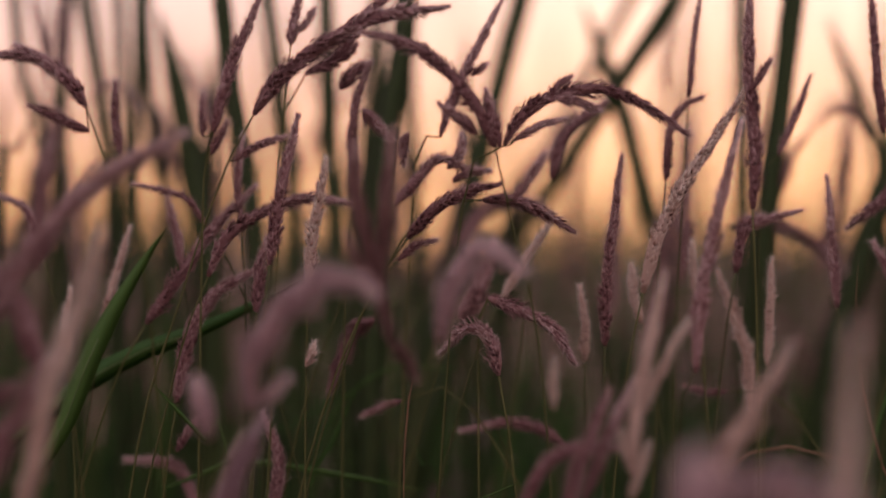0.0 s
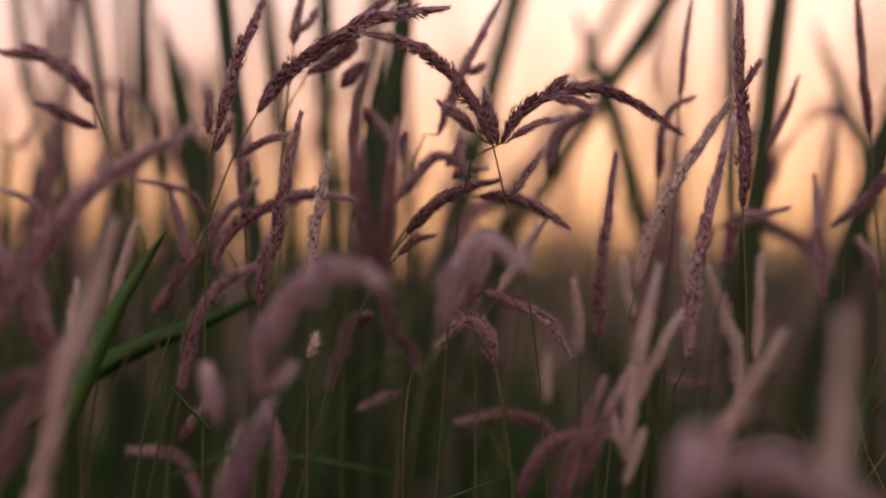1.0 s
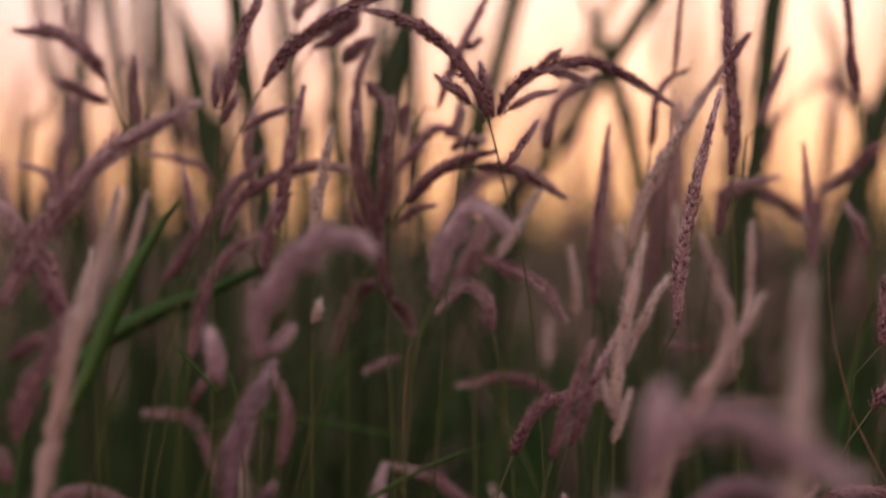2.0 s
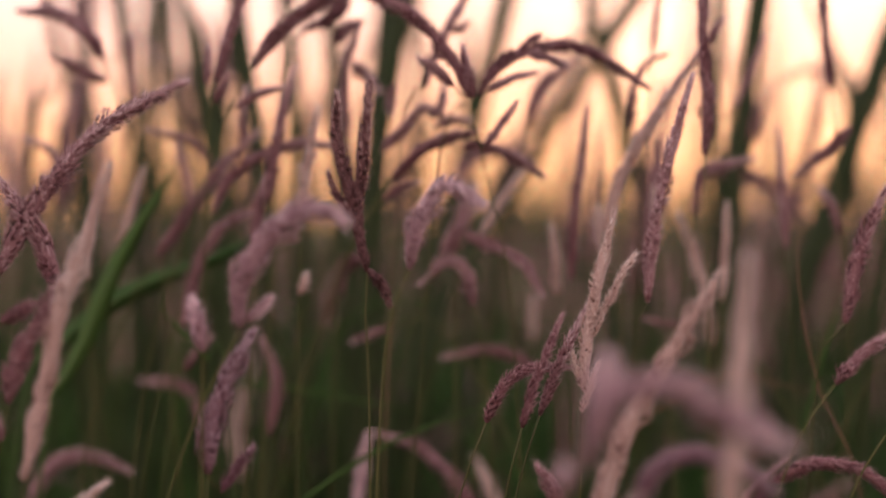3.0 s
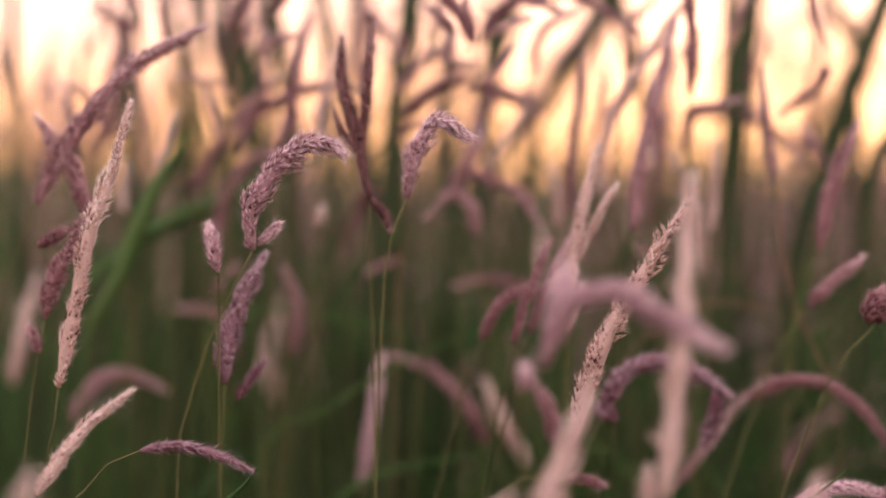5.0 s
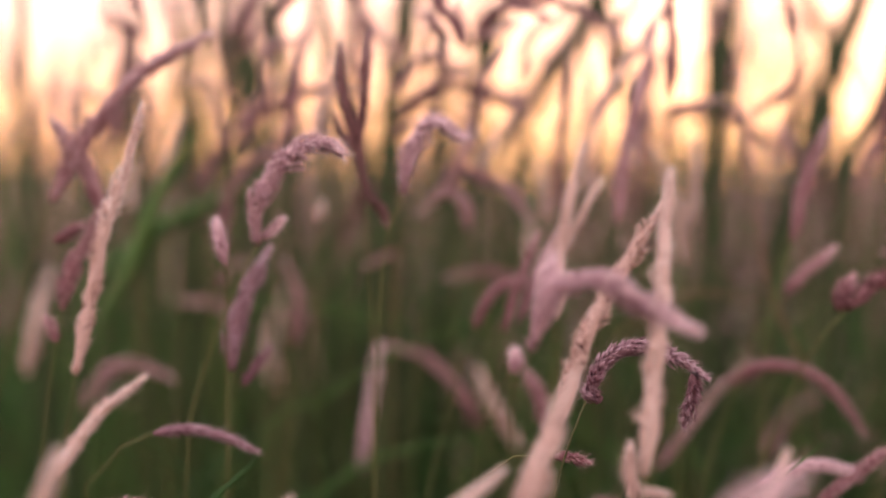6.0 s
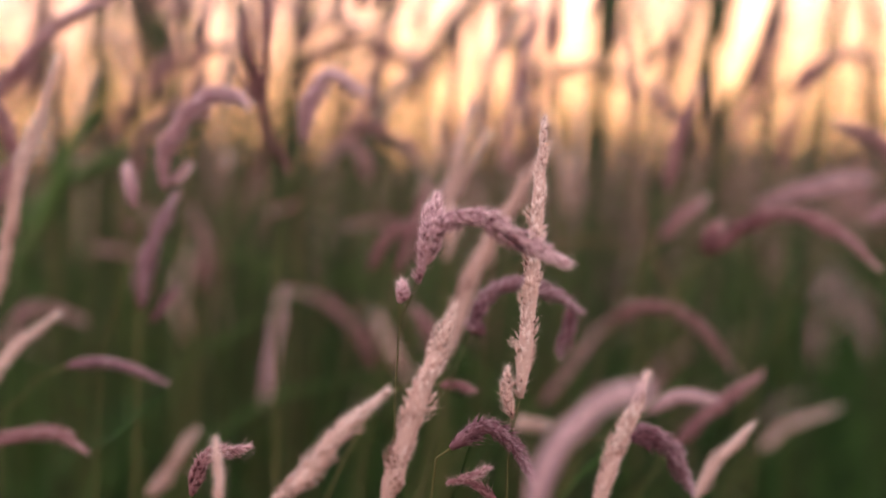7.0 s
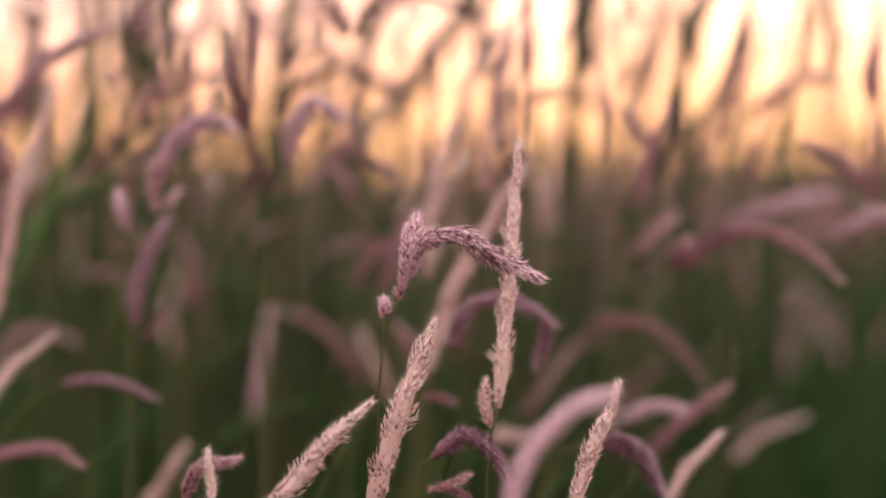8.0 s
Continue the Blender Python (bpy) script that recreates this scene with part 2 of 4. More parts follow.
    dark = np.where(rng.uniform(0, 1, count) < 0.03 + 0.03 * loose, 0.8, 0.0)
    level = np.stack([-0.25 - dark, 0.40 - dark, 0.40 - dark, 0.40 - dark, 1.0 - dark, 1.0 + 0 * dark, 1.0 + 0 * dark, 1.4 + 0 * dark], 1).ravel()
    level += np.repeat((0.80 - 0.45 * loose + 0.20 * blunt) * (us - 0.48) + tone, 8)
    verts = np.concatenate([core, pieces.reshape(-1, 3)])
    uv = np.concatenate([np.tile((0.5, 0.3), (len(core), 1)), np.stack([np.tile((0.5, 0.0, 0.5, 1.0, 0.5, 0.5, 0.5, 0.5), count), level], 1)])
    one = np.array([(0, 2, 1), (0, 3, 2), (0, 1, 3), (4, 1, 2), (4, 2, 3), (4, 3, 1), (5, 6, 7)])
    rest = (one[None] + (len(core) + 8 * np.arange(count))[:, None, None]).reshape(-1, 3).tolist()
    return verts, core_faces + rest, uv


def stem_path(base, heading, stem, rng):
    """From the ground up to the foot of the head, leaving it in the head's own direction."""
    base, heading = Vector(base), Vector(heading).normalized()
    if stem:
        last = Vector(stem[-1])
        prev = Vector(stem[-2]) if len(stem) > 1 else base
        step = last - prev
        lean = Vector((step.x, step.y, 0)) / max(0.05, -step.z) if step.z < 0 else Vector((0, 0, 0))
        lean *= min(1, 0.7 / max(lean.length, 1e-6))
        root = Vector((last.x, last.y, 0)) + lean * last.z * 0.5
        way = [root, root.lerp(last, 0.6) - lean * 0.04, *[Vector(q) for q in reversed(stem)], base]
    else:
        flat = Vector((heading.x, heading.y, 0))
        below = base - heading * 0.03 - Vector((0, 0, 0.012))
        low = below - flat * 0.045 - Vector((0, 0, 0.11))
        root = Vector((low.x - flat.x * 0.05 + rng.normal(0, 0.03), low.y + abs(rng.normal(0.03, 0.03)), 0))
        way = [root, root.lerp(low, 0.55) + Vector((rng.normal(0, 0.006), rng.normal(0, 0.006), 0)), low, below, base]
    return along(way, 40)[0]


def stalk(look_of, width_mm, axis, tufts=(), stem=(), dense=1.0):
    """One stalk: a thin stem from the ground, a furry head along the axis, and side tufts."""
    kind, head_mat, stem_mat, label = look_of
    rng = np.random.default_rng(int(abs(axis[0][0]) * 1e5 + abs(axis[0][2]) * 1e5) % 99991)
    path = stem_path(axis[0], Vector(axis[1]) - Vector(axis[0]), stem, rng)
    root = Vector(path[0])
    thing = new("grass_stalk")
    thing.location = root
    origin = np.array(root)
    v, f = tube(path - origin, np.linspace(0.00085, 0.00038, len(path)), 6)
    part("stem", mesh_of("stem", v, f, stem_mat), thing, "thin green stem")
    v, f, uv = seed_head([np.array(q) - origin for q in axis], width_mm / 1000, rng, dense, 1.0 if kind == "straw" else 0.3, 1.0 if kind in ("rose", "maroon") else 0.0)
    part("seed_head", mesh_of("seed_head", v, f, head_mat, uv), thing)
    for w, line in tufts:
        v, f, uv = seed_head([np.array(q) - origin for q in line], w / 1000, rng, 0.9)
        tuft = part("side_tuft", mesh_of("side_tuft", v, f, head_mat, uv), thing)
        near = min(path[len(path) // 2:], key=lambda q: np.linalg.norm(q - np.array(line[0])))
        gap = np.linalg.norm(near - np.array(line[0]))
        if 0.003 < gap < 0.018:
            twig, _ = along([near - origin, (near + np.array(line[0])) / 2 - origin + np.array((0, 0, -0.001)), np.array(line[0]) - origin], 6)
            v, f = tube(twig, np.full(6, 0.00035), 5)
            part("twig", mesh_of("twig", v, f, stem_mat), tuft)
    return tagged(thing, label, "grass", "soft-grass stalks in the meadow")


def strip(path, width, facing, fold=0.18, taper=0.5, tip=0.03, neck=0.0):
    """A long leaf: two halves folded along a midrib, thick, tapering to its point; below the neck a narrow sheath."""
    tan = np.gradient(path, axis=0)
    tan /= np.linalg.norm(tan, axis=1)[:, None] + 1e-12
    n = len(path)
    u = np.linspace(0, 1, n)
    half = width / 2 * np.clip((1 - u) / taper, 0, 1) ** 0.75 * np.clip(0.25 + u * 1.5, 0, 1) + width * tip * 0.5
    if neck:
        half *= 0.14 + 0.86 * np.clip((u - neck + 0.04) / 0.14, 0, 1) ** 1.5
    side = np.cross(tan, facing)
    side /= np.linalg.norm(side, axis=1)[:, None] + 1e-12
    out = np.cross(side, tan)
    thick = np.minimum(0.0006, half * 0.12)[:, None]
    rows = [path - side * half[:, None] - out * half[:, None] * fold, path + out * thick, path + side * half[:, None] - out * half[:, None] * fold, path - out * thick]
    v = np.stack(rows, 1).reshape(-1, 3)
    uv = np.stack([np.tile([0, 0.5, 1, 0.5], n), np.repeat(u, 4)], 1)
    faces = []
    for i in range(n - 1):
        for j in range(4):
            k = (j + 1) % 4
            faces.append((i * 4 + j, (i + 1) * 4 + j, (i + 1) * 4 + k, i * 4 + k))
    faces.append(tuple((n - 1) * 4 + j for j in range(4)))
    return v, faces, uv


REED = ("reed_leaf", MAT_REED, "tall dark green reed leaf standing in the meadow", "reed", 0.30)
LEAF = ("grass_leaf", MAT_LEAF, "long green grass leaf arching among the stalks", "grass leaf", 0.6)
GREEN = ("grass_leaf", MAT_BRIGHT, "fresh bright green grass leaf among the stalks", "grass leaf", 0.6)
DRY = ("dry_leaf", MAT_DRY, "thin dry reddish grass leaf among the stalks", "grass leaf", 0.6)


def blade(kind, width_mm, line):
    """One long leaf that rises from the ground and follows the line to its tip."""
    name, material, label, category, taper = kind
    first, second = Vector(line[0]), Vector(line[1])
    step = second - first
    lean = Vector((step.x, step.y, 0)) / max(abs(step.z), 0.02)
    lean *= min(1, 0.9 / max(lean.length, 1e-6))
    root = Vector((first.x, first.y, 0)) - lean * first.z * 0.4
    way = [root, root.lerp(first, 0.55) + lean * 0.05, *line]
    path, length = along(way, 44)
    shown = sum((Vector(q) - Vector(p)).length for p, q in zip(line, line[1:]))
    facing = np.array((0.25 * math.sin(first.x * 90), -1.0, 0.15))
    v, f, uv = strip(path - np.array(root), width_mm / 1000, facing, taper=min(0.8, taper * shown / length * (1.0 if category == "reed" else 1.1)), neck=0.0 if category == "reed" else 1 - shown / length)
    ob = new(name, mesh_of(name, v, f, material, uv))
    ob.location = root
    if width_mm > 3.5:
        rib = path[:-3] - np.array(root) + np.array((0.0, -0.0004, 0.0))
        rv, rf = tube(rib, np.linspace(0.0007, 0.0003, len(rib)) * min(1.3, width_mm / 8), 5)
        part("midrib", mesh_of("midrib", rv, rf, MAT_RIB), ob, "paler raised midrib")
    return tagged(ob, label, category, "long leaves in the meadow")


# ---- ground and distance ----
def fall(y):
    """The meadow falls away gently ahead."""
    return 0.0175 * max(0.0, y - 2.2)


def field_height(x, y):
    return 0.02 * math.sin(x * 0.7) * math.cos(y * 0.5)


def ground_sheet():
    steps = [0, 0.5, 1, 2, 3.5, 6, 10, 18, 35, 80, 200, 700, 2500]
    line = [-s for s in reversed(steps[1:])] + steps
    verts = [(x, y, (field_height(x, y) if max(abs(x), abs(y)) < 30 else 0.0) - 0.03 - fall(y)) for y in line for x in line]
    n = len(line)
    faces = [(j * n + i, j * n + i + 1, (j + 1) * n + i + 1, (j + 1) * n + i) for j in range(n - 1) for i in range(n - 1)]
    ob = new("ground", mesh_of("ground", verts, faces, MAT_SOIL))
    return tagged(ob, "dark meadow soil under thick grass", "ground", kind="structure")


ground_sheet()


def hedgerow():
    """A far line of bushes and low trees made of many small leaf clumps."""
    rng = np.random.default_rng(5)
    verts, faces = [], []
    for _ in range(9000):
        x = rng.uniform(-60, 60)
        y = 70 + rng.uniform(-3, 3)
        top = 1.55 + 0.55 * noise.noise((x * 0.13, 0, 3)) + 0.5 * noise.noise((x * 0.7, 2, 0))
        z = rng.uniform(0, 1) ** 0.8 * max(0.5, top)
        if noise.noise((x * 0.55, z * 0.5, 7)) + 0.25 * noise.noise((x * 1.9, z * 1.7, 1)) > 0.06:
            continue
        s = rng.uniform(0.12, 0.36)
        d = rng.normal(0, 1, (3, 3))
        d /= np.linalg.norm(d, axis=1)[:, None]
        o = len(verts)
        spot = np.array((x, y, z - fall(y)))
        verts += [spot + d[i] * s for i in range(3)] + [spot - d.mean(0) * s * 0.8]
        faces += [(o, o + 1, o + 2), (o, o + 3, o + 1), (o + 1, o + 3, o + 2), (o + 2, o + 3, o)]
    ob = new("hedgerow", mesh_of("hedgerow", verts, faces, MAT_HEDGE, smooth=False))
    return tagged(ob, "far dark line of bushes along the field", "bushes", kind="stuff")


hedgerow()


# ---- the stalks that stand out, from the one end of the slide to the other ----
stalk(ROSE, 10.9, [(0.058, 0.419, 0.625), (0.061, 0.416, 0.636), (0.067, 0.412, 0.648), (0.082, 0.408, 0.651), (0.097, 0.403, 0.643), (0.114, 0.398, 0.635)], tufts=[(12.7, [(0.061, 0.420, 0.632), (0.063, 0.421, 0.643), (0.065, 0.422, 0.657)]), (5.7, [(0.051, 0.418, 0.617), (0.052, 0.419, 0.621), (0.052, 0.419, 0.624)])], stem=[(0.052, 0.421, 0.615), (0.050, 0.421, 0.594), (0.049, 0.422, 0.571)])
stalk(STRAW, 10.6, [(0.098, 0.420, 0.580), (0.100, 0.421, 0.601), (0.103, 0.424, 0.634), (0.105, 0.427, 0.662), (0.107, 0.429, 0.687)], tufts=[(5.7, [(0.095, 0.419, 0.572), (0.093, 0.419, 0.581), (0.093, 0.420, 0.590)])], stem=[(0.095, 0.421, 0.567), (0.093, 0.421, 0.540)])
stalk(STRAW, 11.6, [(0.067, 0.531, 0.579), (0.079, 0.532, 0.618), (0.096, 0.533, 0.648), (0.112, 0.534, 0.675)])
stalk(PLUM, 9.5, [(0.078, 0.485, 0.597), (0.085, 0.485, 0.612), (0.097, 0.485, 0.618), (0.111, 0.484, 0.615), (0.124, 0.483, 0.607)], tufts=[(8.0, [(0.120, 0.485, 0.608), (0.120, 0.486, 0.599), (0.117, 0.487, 0.588)]), (7.6, [(0.084, 0.486, 0.596), (0.079, 0.486, 0.600)])])
stalk(STRAW, 11.0, [(0.005, 0.381, 0.544), (0.019, 0.382, 0.558), (0.033, 0.384, 0.575), (0.047, 0.385, 0.587)])
stalk(STRAW, 13.9, [(0.046, 0.399, 0.540), (0.056, 0.402, 0.573), (0.065, 0.404, 0.598), (0.072, 0.406, 0.616)])
stalk(STRAW, 10.2, [(0.126, 0.396, 0.539), (0.133, 0.398, 0.563), (0.140, 0.399, 0.577), (0.145, 0.401, 0.591)])
stalk(ROSE, 9.6, [(0.096, 0.281, 0.560), (0.105, 0.283, 0.586), (0.119, 0.285, 0.601), (0.132, 0.286, 0.607)])
stalk(PLUM, 9.8, [(0.071, 0.424, 0.559), (0.083, 0.422, 0.568), (0.094, 0.420, 0.563), (0.104, 0.417, 0.547)], stem=[(0.069, 0.426, 0.553), (0.063, 0.427, 0.534)])
stalk(PLUM, 12.7, [(0.142, 0.470, 0.555), (0.153, 0.471, 0.556), (0.163, 0.470, 0.549), (0.171, 0.469, 0.533)])
stalk(STRAW, 8.0, [(0.176, 0.495, 0.522), (0.184, 0.496, 0.537), (0.200, 0.498, 0.554)])
stalk(ROSE, 9.1, [(0.154, 0.555, 0.548), (0.168, 0.556, 0.555), (0.178, 0.557, 0.557), (0.193, 0.557, 0.555)])
stalk(MAUVE, 8.6, [(0.173, 0.554, 0.533), (0.186, 0.556, 0.546), (0.200, 0.557, 0.557), (0.213, 0.558, 0.567)])
stalk(STRAW, 6.6, [(0.237, 0.687, 0.505), (0.253, 0.690, 0.518), (0.279, 0.691, 0.528)])
stalk(MAUVE, 8.0, [(0.146, 0.618, 0.584), (0.161, 0.616, 0.592), (0.178, 0.613, 0.592), (0.195, 0.610, 0.581), (0.207, 0.606, 0.564)], stem=[(0.133, 0.619, 0.571), (0.111, 0.618, 0.543)])
stalk(MAUVE, 5.6, [(0.115, 0.656, 0.535), (0.128, 0.656, 0.552), (0.141, 0.656, 0.570), (0.158, 0.656, 0.587)])
stalk(MAUVE, 10.2, [(0.193, 0.569, 0.624), (0.208, 0.567, 0.638), (0.228, 0.565, 0.643), (0.249, 0.562, 0.635), (0.267, 0.557, 0.620)], tufts=[(10.8, [(0.189, 0.569, 0.624), (0.195, 0.570, 0.637)])])
stalk(ROSE, 11.4, [(0.226, 0.663, 0.642), (0.247, 0.664, 0.647), (0.267, 0.665, 0.654), (0.286, 0.665, 0.656)])
stalk(STRAW, 8.3, [(0.131, 0.694, 0.633), (0.128, 0.695, 0.658), (0.122, 0.695, 0.676), (0.116, 0.696, 0.693)], stem=[(0.133, 0.696, 0.614)])
stalk(ROSE, 12.3, [(-0.062, 0.536, 0.655), (-0.062, 0.532, 0.670), (-0.053, 0.528, 0.686), (-0.040, 0.525, 0.697), (-0.030, 0.520, 0.698), (-0.023, 0.517, 0.695)], tufts=[(5.0, [(-0.060, 0.536, 0.657), (-0.052, 0.537, 0.665)])], stem=[(-0.066, 0.538, 0.648), (-0.074, 0.539, 0.633), (-0.081, 0.540, 0.618), (-0.088, 0.541, 0.596), (-0.095, 0.541, 0.565)])
stalk(ROSE, 8.1, [(-0.076, 0.535, 0.646), (-0.078, 0.535, 0.654), (-0.080, 0.536, 0.664)], stem=[(-0.076, 0.537, 0.642), (-0.077, 0.539, 0.623)])
stalk(PLUM, 11.3, [(-0.076, 0.545, 0.599), (-0.075, 0.546, 0.616), (-0.069, 0.547, 0.634), (-0.060, 0.549, 0.651)], tufts=[(5.2, [(-0.071, 0.545, 0.592), (-0.066, 0.546, 0.600), (-0.060, 0.546, 0.608)])])
stalk(MAROON, 7.6, [(-0.018, 0.567, 0.674), (-0.022, 0.568, 0.694), (-0.020, 0.569, 0.718), (-0.017, 0.570, 0.746)], tufts=[(7.8, [(-0.022, 0.568, 0.692), (-0.026, 0.568, 0.709), (-0.030, 0.569, 0.725), (-0.030, 0.570, 0.741)]), (4.6, [(-0.020, 0.568, 0.692), (-0.029, 0.568, 0.702), (-0.033, 0.568, 0.711)]), (5.7, [(-0.018, 0.567, 0.675), (-0.013, 0.567, 0.670), (-0.010, 0.567, 0.663)])], stem=[(-0.019, 0.569, 0.661), (-0.017, 0.569, 0.604)])
stalk(ROSE, 10.3, [(-0.001, 0.552, 0.676), (0.001, 0.550, 0.688), (0.006, 0.547, 0.701), (0.014, 0.545, 0.707), (0.026, 0.542, 0.701)], stem=[(-0.006, 0.554, 0.665), (-0.012, 0.554, 0.619)])
stalk(STRAW, 7.8, [(0.066, 0.574, 0.630), (0.067, 0.575, 0.647), (0.072, 0.576, 0.674), (0.077, 0.577, 0.696)], tufts=[(3.9, [(0.075, 0.576, 0.660), (0.080, 0.576, 0.672), (0.085, 0.577, 0.680)]), (3.6, [(0.069, 0.575, 0.648), (0.074, 0.576, 0.660), (0.078, 0.576, 0.668)]), (3.8, [(0.067, 0.574, 0.626), (0.064, 0.574, 0.634), (0.062, 0.575, 0.641)]), (3.8, [(0.065, 0.574, 0.619), (0.068, 0.574, 0.628), (0.071, 0.575, 0.637)])], stem=[(0.065, 0.576, 0.603)])
stalk(MAUVE, 6.3, [(0.049, 0.580, 0.617), (0.057, 0.581, 0.638), (0.067, 0.582, 0.659)])
stalk(MAUVE, 11.1, [(-0.161, 0.565, 0.672), (-0.148, 0.565, 0.696), (-0.126, 0.565, 0.724), (-0.107, 0.565, 0.737), (-0.089, 0.565, 0.746)], tufts=[(10.1, [(-0.138, 0.565, 0.664), (-0.144, 0.566, 0.685), (-0.153, 0.566, 0.698), (-0.160, 0.566, 0.708)])])
stalk(MAUVE, 10.8, [(-0.149, 0.537, 0.626), (-0.145, 0.538, 0.643), (-0.136, 0.539, 0.659), (-0.129, 0.540, 0.672)], tufts=[(5.6, [(-0.151, 0.536, 0.612), (-0.155, 0.536, 0.622)]), (7.3, [(-0.152, 0.538, 0.656), (-0.141, 0.539, 0.662)])])
stalk(STRAW, 10.3, [(-0.139, 0.522, 0.600), (-0.132, 0.523, 0.632), (-0.125, 0.523, 0.664), (-0.116, 0.524, 0.689), (-0.109, 0.524, 0.713)], stem=[(-0.142, 0.523, 0.580), (-0.145, 0.524, 0.556)])
stalk(STRAW, 9.4, [(-0.149, 0.523, 0.556), (-0.137, 0.525, 0.574), (-0.126, 0.527, 0.586), (-0.112, 0.529, 0.597)])
stalk(STRAW, 8.2, [(-0.097, 0.337, 0.576), (-0.094, 0.338, 0.589), (-0.089, 0.339, 0.601)])
stalk(PLUM, 6.8, [(-0.104, 0.516, 0.576), (-0.090, 0.517, 0.578), (-0.075, 0.518, 0.575), (-0.061, 0.518, 0.569)], stem=[(-0.115, 0.517, 0.572), (-0.124, 0.519, 0.564), (-0.132, 0.520, 0.551), (-0.136, 0.521, 0.532)])
stalk(MAUVE, 9.4, [(-0.182, 0.678, 0.559), (-0.171, 0.680, 0.578), (-0.153, 0.681, 0.581), (-0.137, 0.682, 0.575)])
stalk(STRAW, 11.0, [(-0.223, 0.708, 0.572), (-0.219, 0.710, 0.596), (-0.211, 0.713, 0.627)])
stalk(ROSE, 8.7, [(-0.036, 0.674, 0.528), (-0.032, 0.676, 0.556), (-0.026, 0.679, 0.592)])
stalk(MAUVE, 8.5, [(0.026, 0.685, 0.549), (0.014, 0.686, 0.570), (-0.003, 0.687, 0.586), (-0.020, 0.686, 0.592)])
stalk(STRAW, 9.6, [(0.041, 0.691, 0.544), (0.032, 0.692, 0.560), (0.024, 0.692, 0.577)])
stalk(MAUVE, 10.8, [(0.063, 0.613, 0.560), (0.058, 0.614, 0.577), (0.050, 0.614, 0.590)])
stalk(MAUVE, 9.7, [(-0.074, 0.650, 0.758), (-0.063, 0.647, 0.772), (-0.044, 0.644, 0.786), (-0.024, 0.641, 0.795), (0.001, 0.637, 0.798)], tufts=[(4.6, [(-0.082, 0.649, 0.740), (-0.072, 0.649, 0.746), (-0.062, 0.649, 0.749)])], stem=[(-0.083, 0.652, 0.743), (-0.103, 0.653, 0.688), (-0.126, 0.654, 0.599)])
stalk(MAUVE, 8.0, [(0.020, 0.633, 0.744), (0.014, 0.633, 0.758), (0.002, 0.633, 0.773), (-0.012, 0.634, 0.783), (-0.030, 0.634, 0.788)], tufts=[(5.8, [(0.013, 0.633, 0.749), (0.007, 0.633, 0.755), (0.000, 0.633, 0.760)]), (5.3, [(0.022, 0.633, 0.744), (0.020, 0.633, 0.753), (0.017, 0.633, 0.765)]), (4.4, [(0.027, 0.632, 0.724), (0.033, 0.632, 0.732), (0.039, 0.632, 0.741)])], stem=[(0.027, 0.634, 0.712), (0.039, 0.636, 0.645)])
stalk(MAUVE, 7.8, [(0.024, 0.642, 0.745), (0.032, 0.644, 0.758), (0.046, 0.645, 0.765), (0.062, 0.646, 0.767), (0.078, 0.647, 0.761), (0.095, 0.648, 0.750)], tufts=[(4.6, [(0.042, 0.642, 0.762), (0.044, 0.643, 0.767), (0.049, 0.643, 0.771)]), (4.6, [(0.028, 0.642, 0.747), (0.036, 0.642, 0.752), (0.047, 0.642, 0.755)]), (5.0, [(0.044, 0.642, 0.763), (0.051, 0.642, 0.762), (0.060, 0.642, 0.759)])], stem=[(0.018, 0.645, 0.736), (0.006, 0.647, 0.709)])
stalk(MAUVE, 6.7, [(0.065, 0.666, 0.665), (0.066, 0.667, 0.692), (0.069, 0.667, 0.716), (0.072, 0.668, 0.740)], stem=[(0.065, 0.668, 0.650), (0.065, 0.670, 0.611)])
stalk(MAUVE, 8.0, [(-0.014, 0.661, 0.709), (-0.004, 0.659, 0.720), (0.009, 0.657, 0.727), (0.021, 0.655, 0.730)], tufts=[(4.2, [(-0.018, 0.661, 0.700), (-0.011, 0.661, 0.706), (-0.004, 0.661, 0.708)])])
stalk(MAUVE, 7.1, [(0.016, 0.661, 0.724), (0.027, 0.661, 0.724), (0.038, 0.661, 0.720), (0.051, 0.661, 0.712)])
stalk(STRAW, 8.4, [(0.079, 0.653, 0.687), (0.085, 0.654, 0.709), (0.095, 0.654, 0.729), (0.107, 0.655, 0.747), (0.119, 0.655, 0.766)])
stalk(MAUVE, 7.8, [(0.120, 0.641, 0.720), (0.121, 0.641, 0.742), (0.119, 0.642, 0.771), (0.119, 0.643, 0.806)], tufts=[(3.7, [(0.121, 0.642, 0.767), (0.124, 0.642, 0.773), (0.127, 0.642, 0.777)])], stem=[(0.121, 0.643, 0.707), (0.123, 0.644, 0.638)])
stalk(MAUVE, 7.9, [(0.094, 0.615, 0.659), (0.097, 0.617, 0.691), (0.104, 0.618, 0.723), (0.112, 0.620, 0.752)], stem=[(0.092, 0.618, 0.651), (0.088, 0.619, 0.625)])
stalk(MAUVE, 7.4, [(-0.068, 0.648, 0.699), (-0.065, 0.649, 0.719), (-0.061, 0.649, 0.739), (-0.057, 0.650, 0.756)])
stalk(STRAW, 7.9, [(-0.053, 0.648, 0.691), (-0.051, 0.648, 0.710), (-0.046, 0.649, 0.739)], tufts=[(3.7, [(-0.054, 0.647, 0.659), (-0.052, 0.647, 0.663), (-0.051, 0.647, 0.667)])], stem=[(-0.054, 0.650, 0.663), (-0.055, 0.651, 0.595)])
stalk(MAUVE, 7.5, [(-0.094, 0.661, 0.694), (-0.086, 0.662, 0.710), (-0.069, 0.662, 0.721), (-0.053, 0.662, 0.725), (-0.037, 0.662, 0.723)])
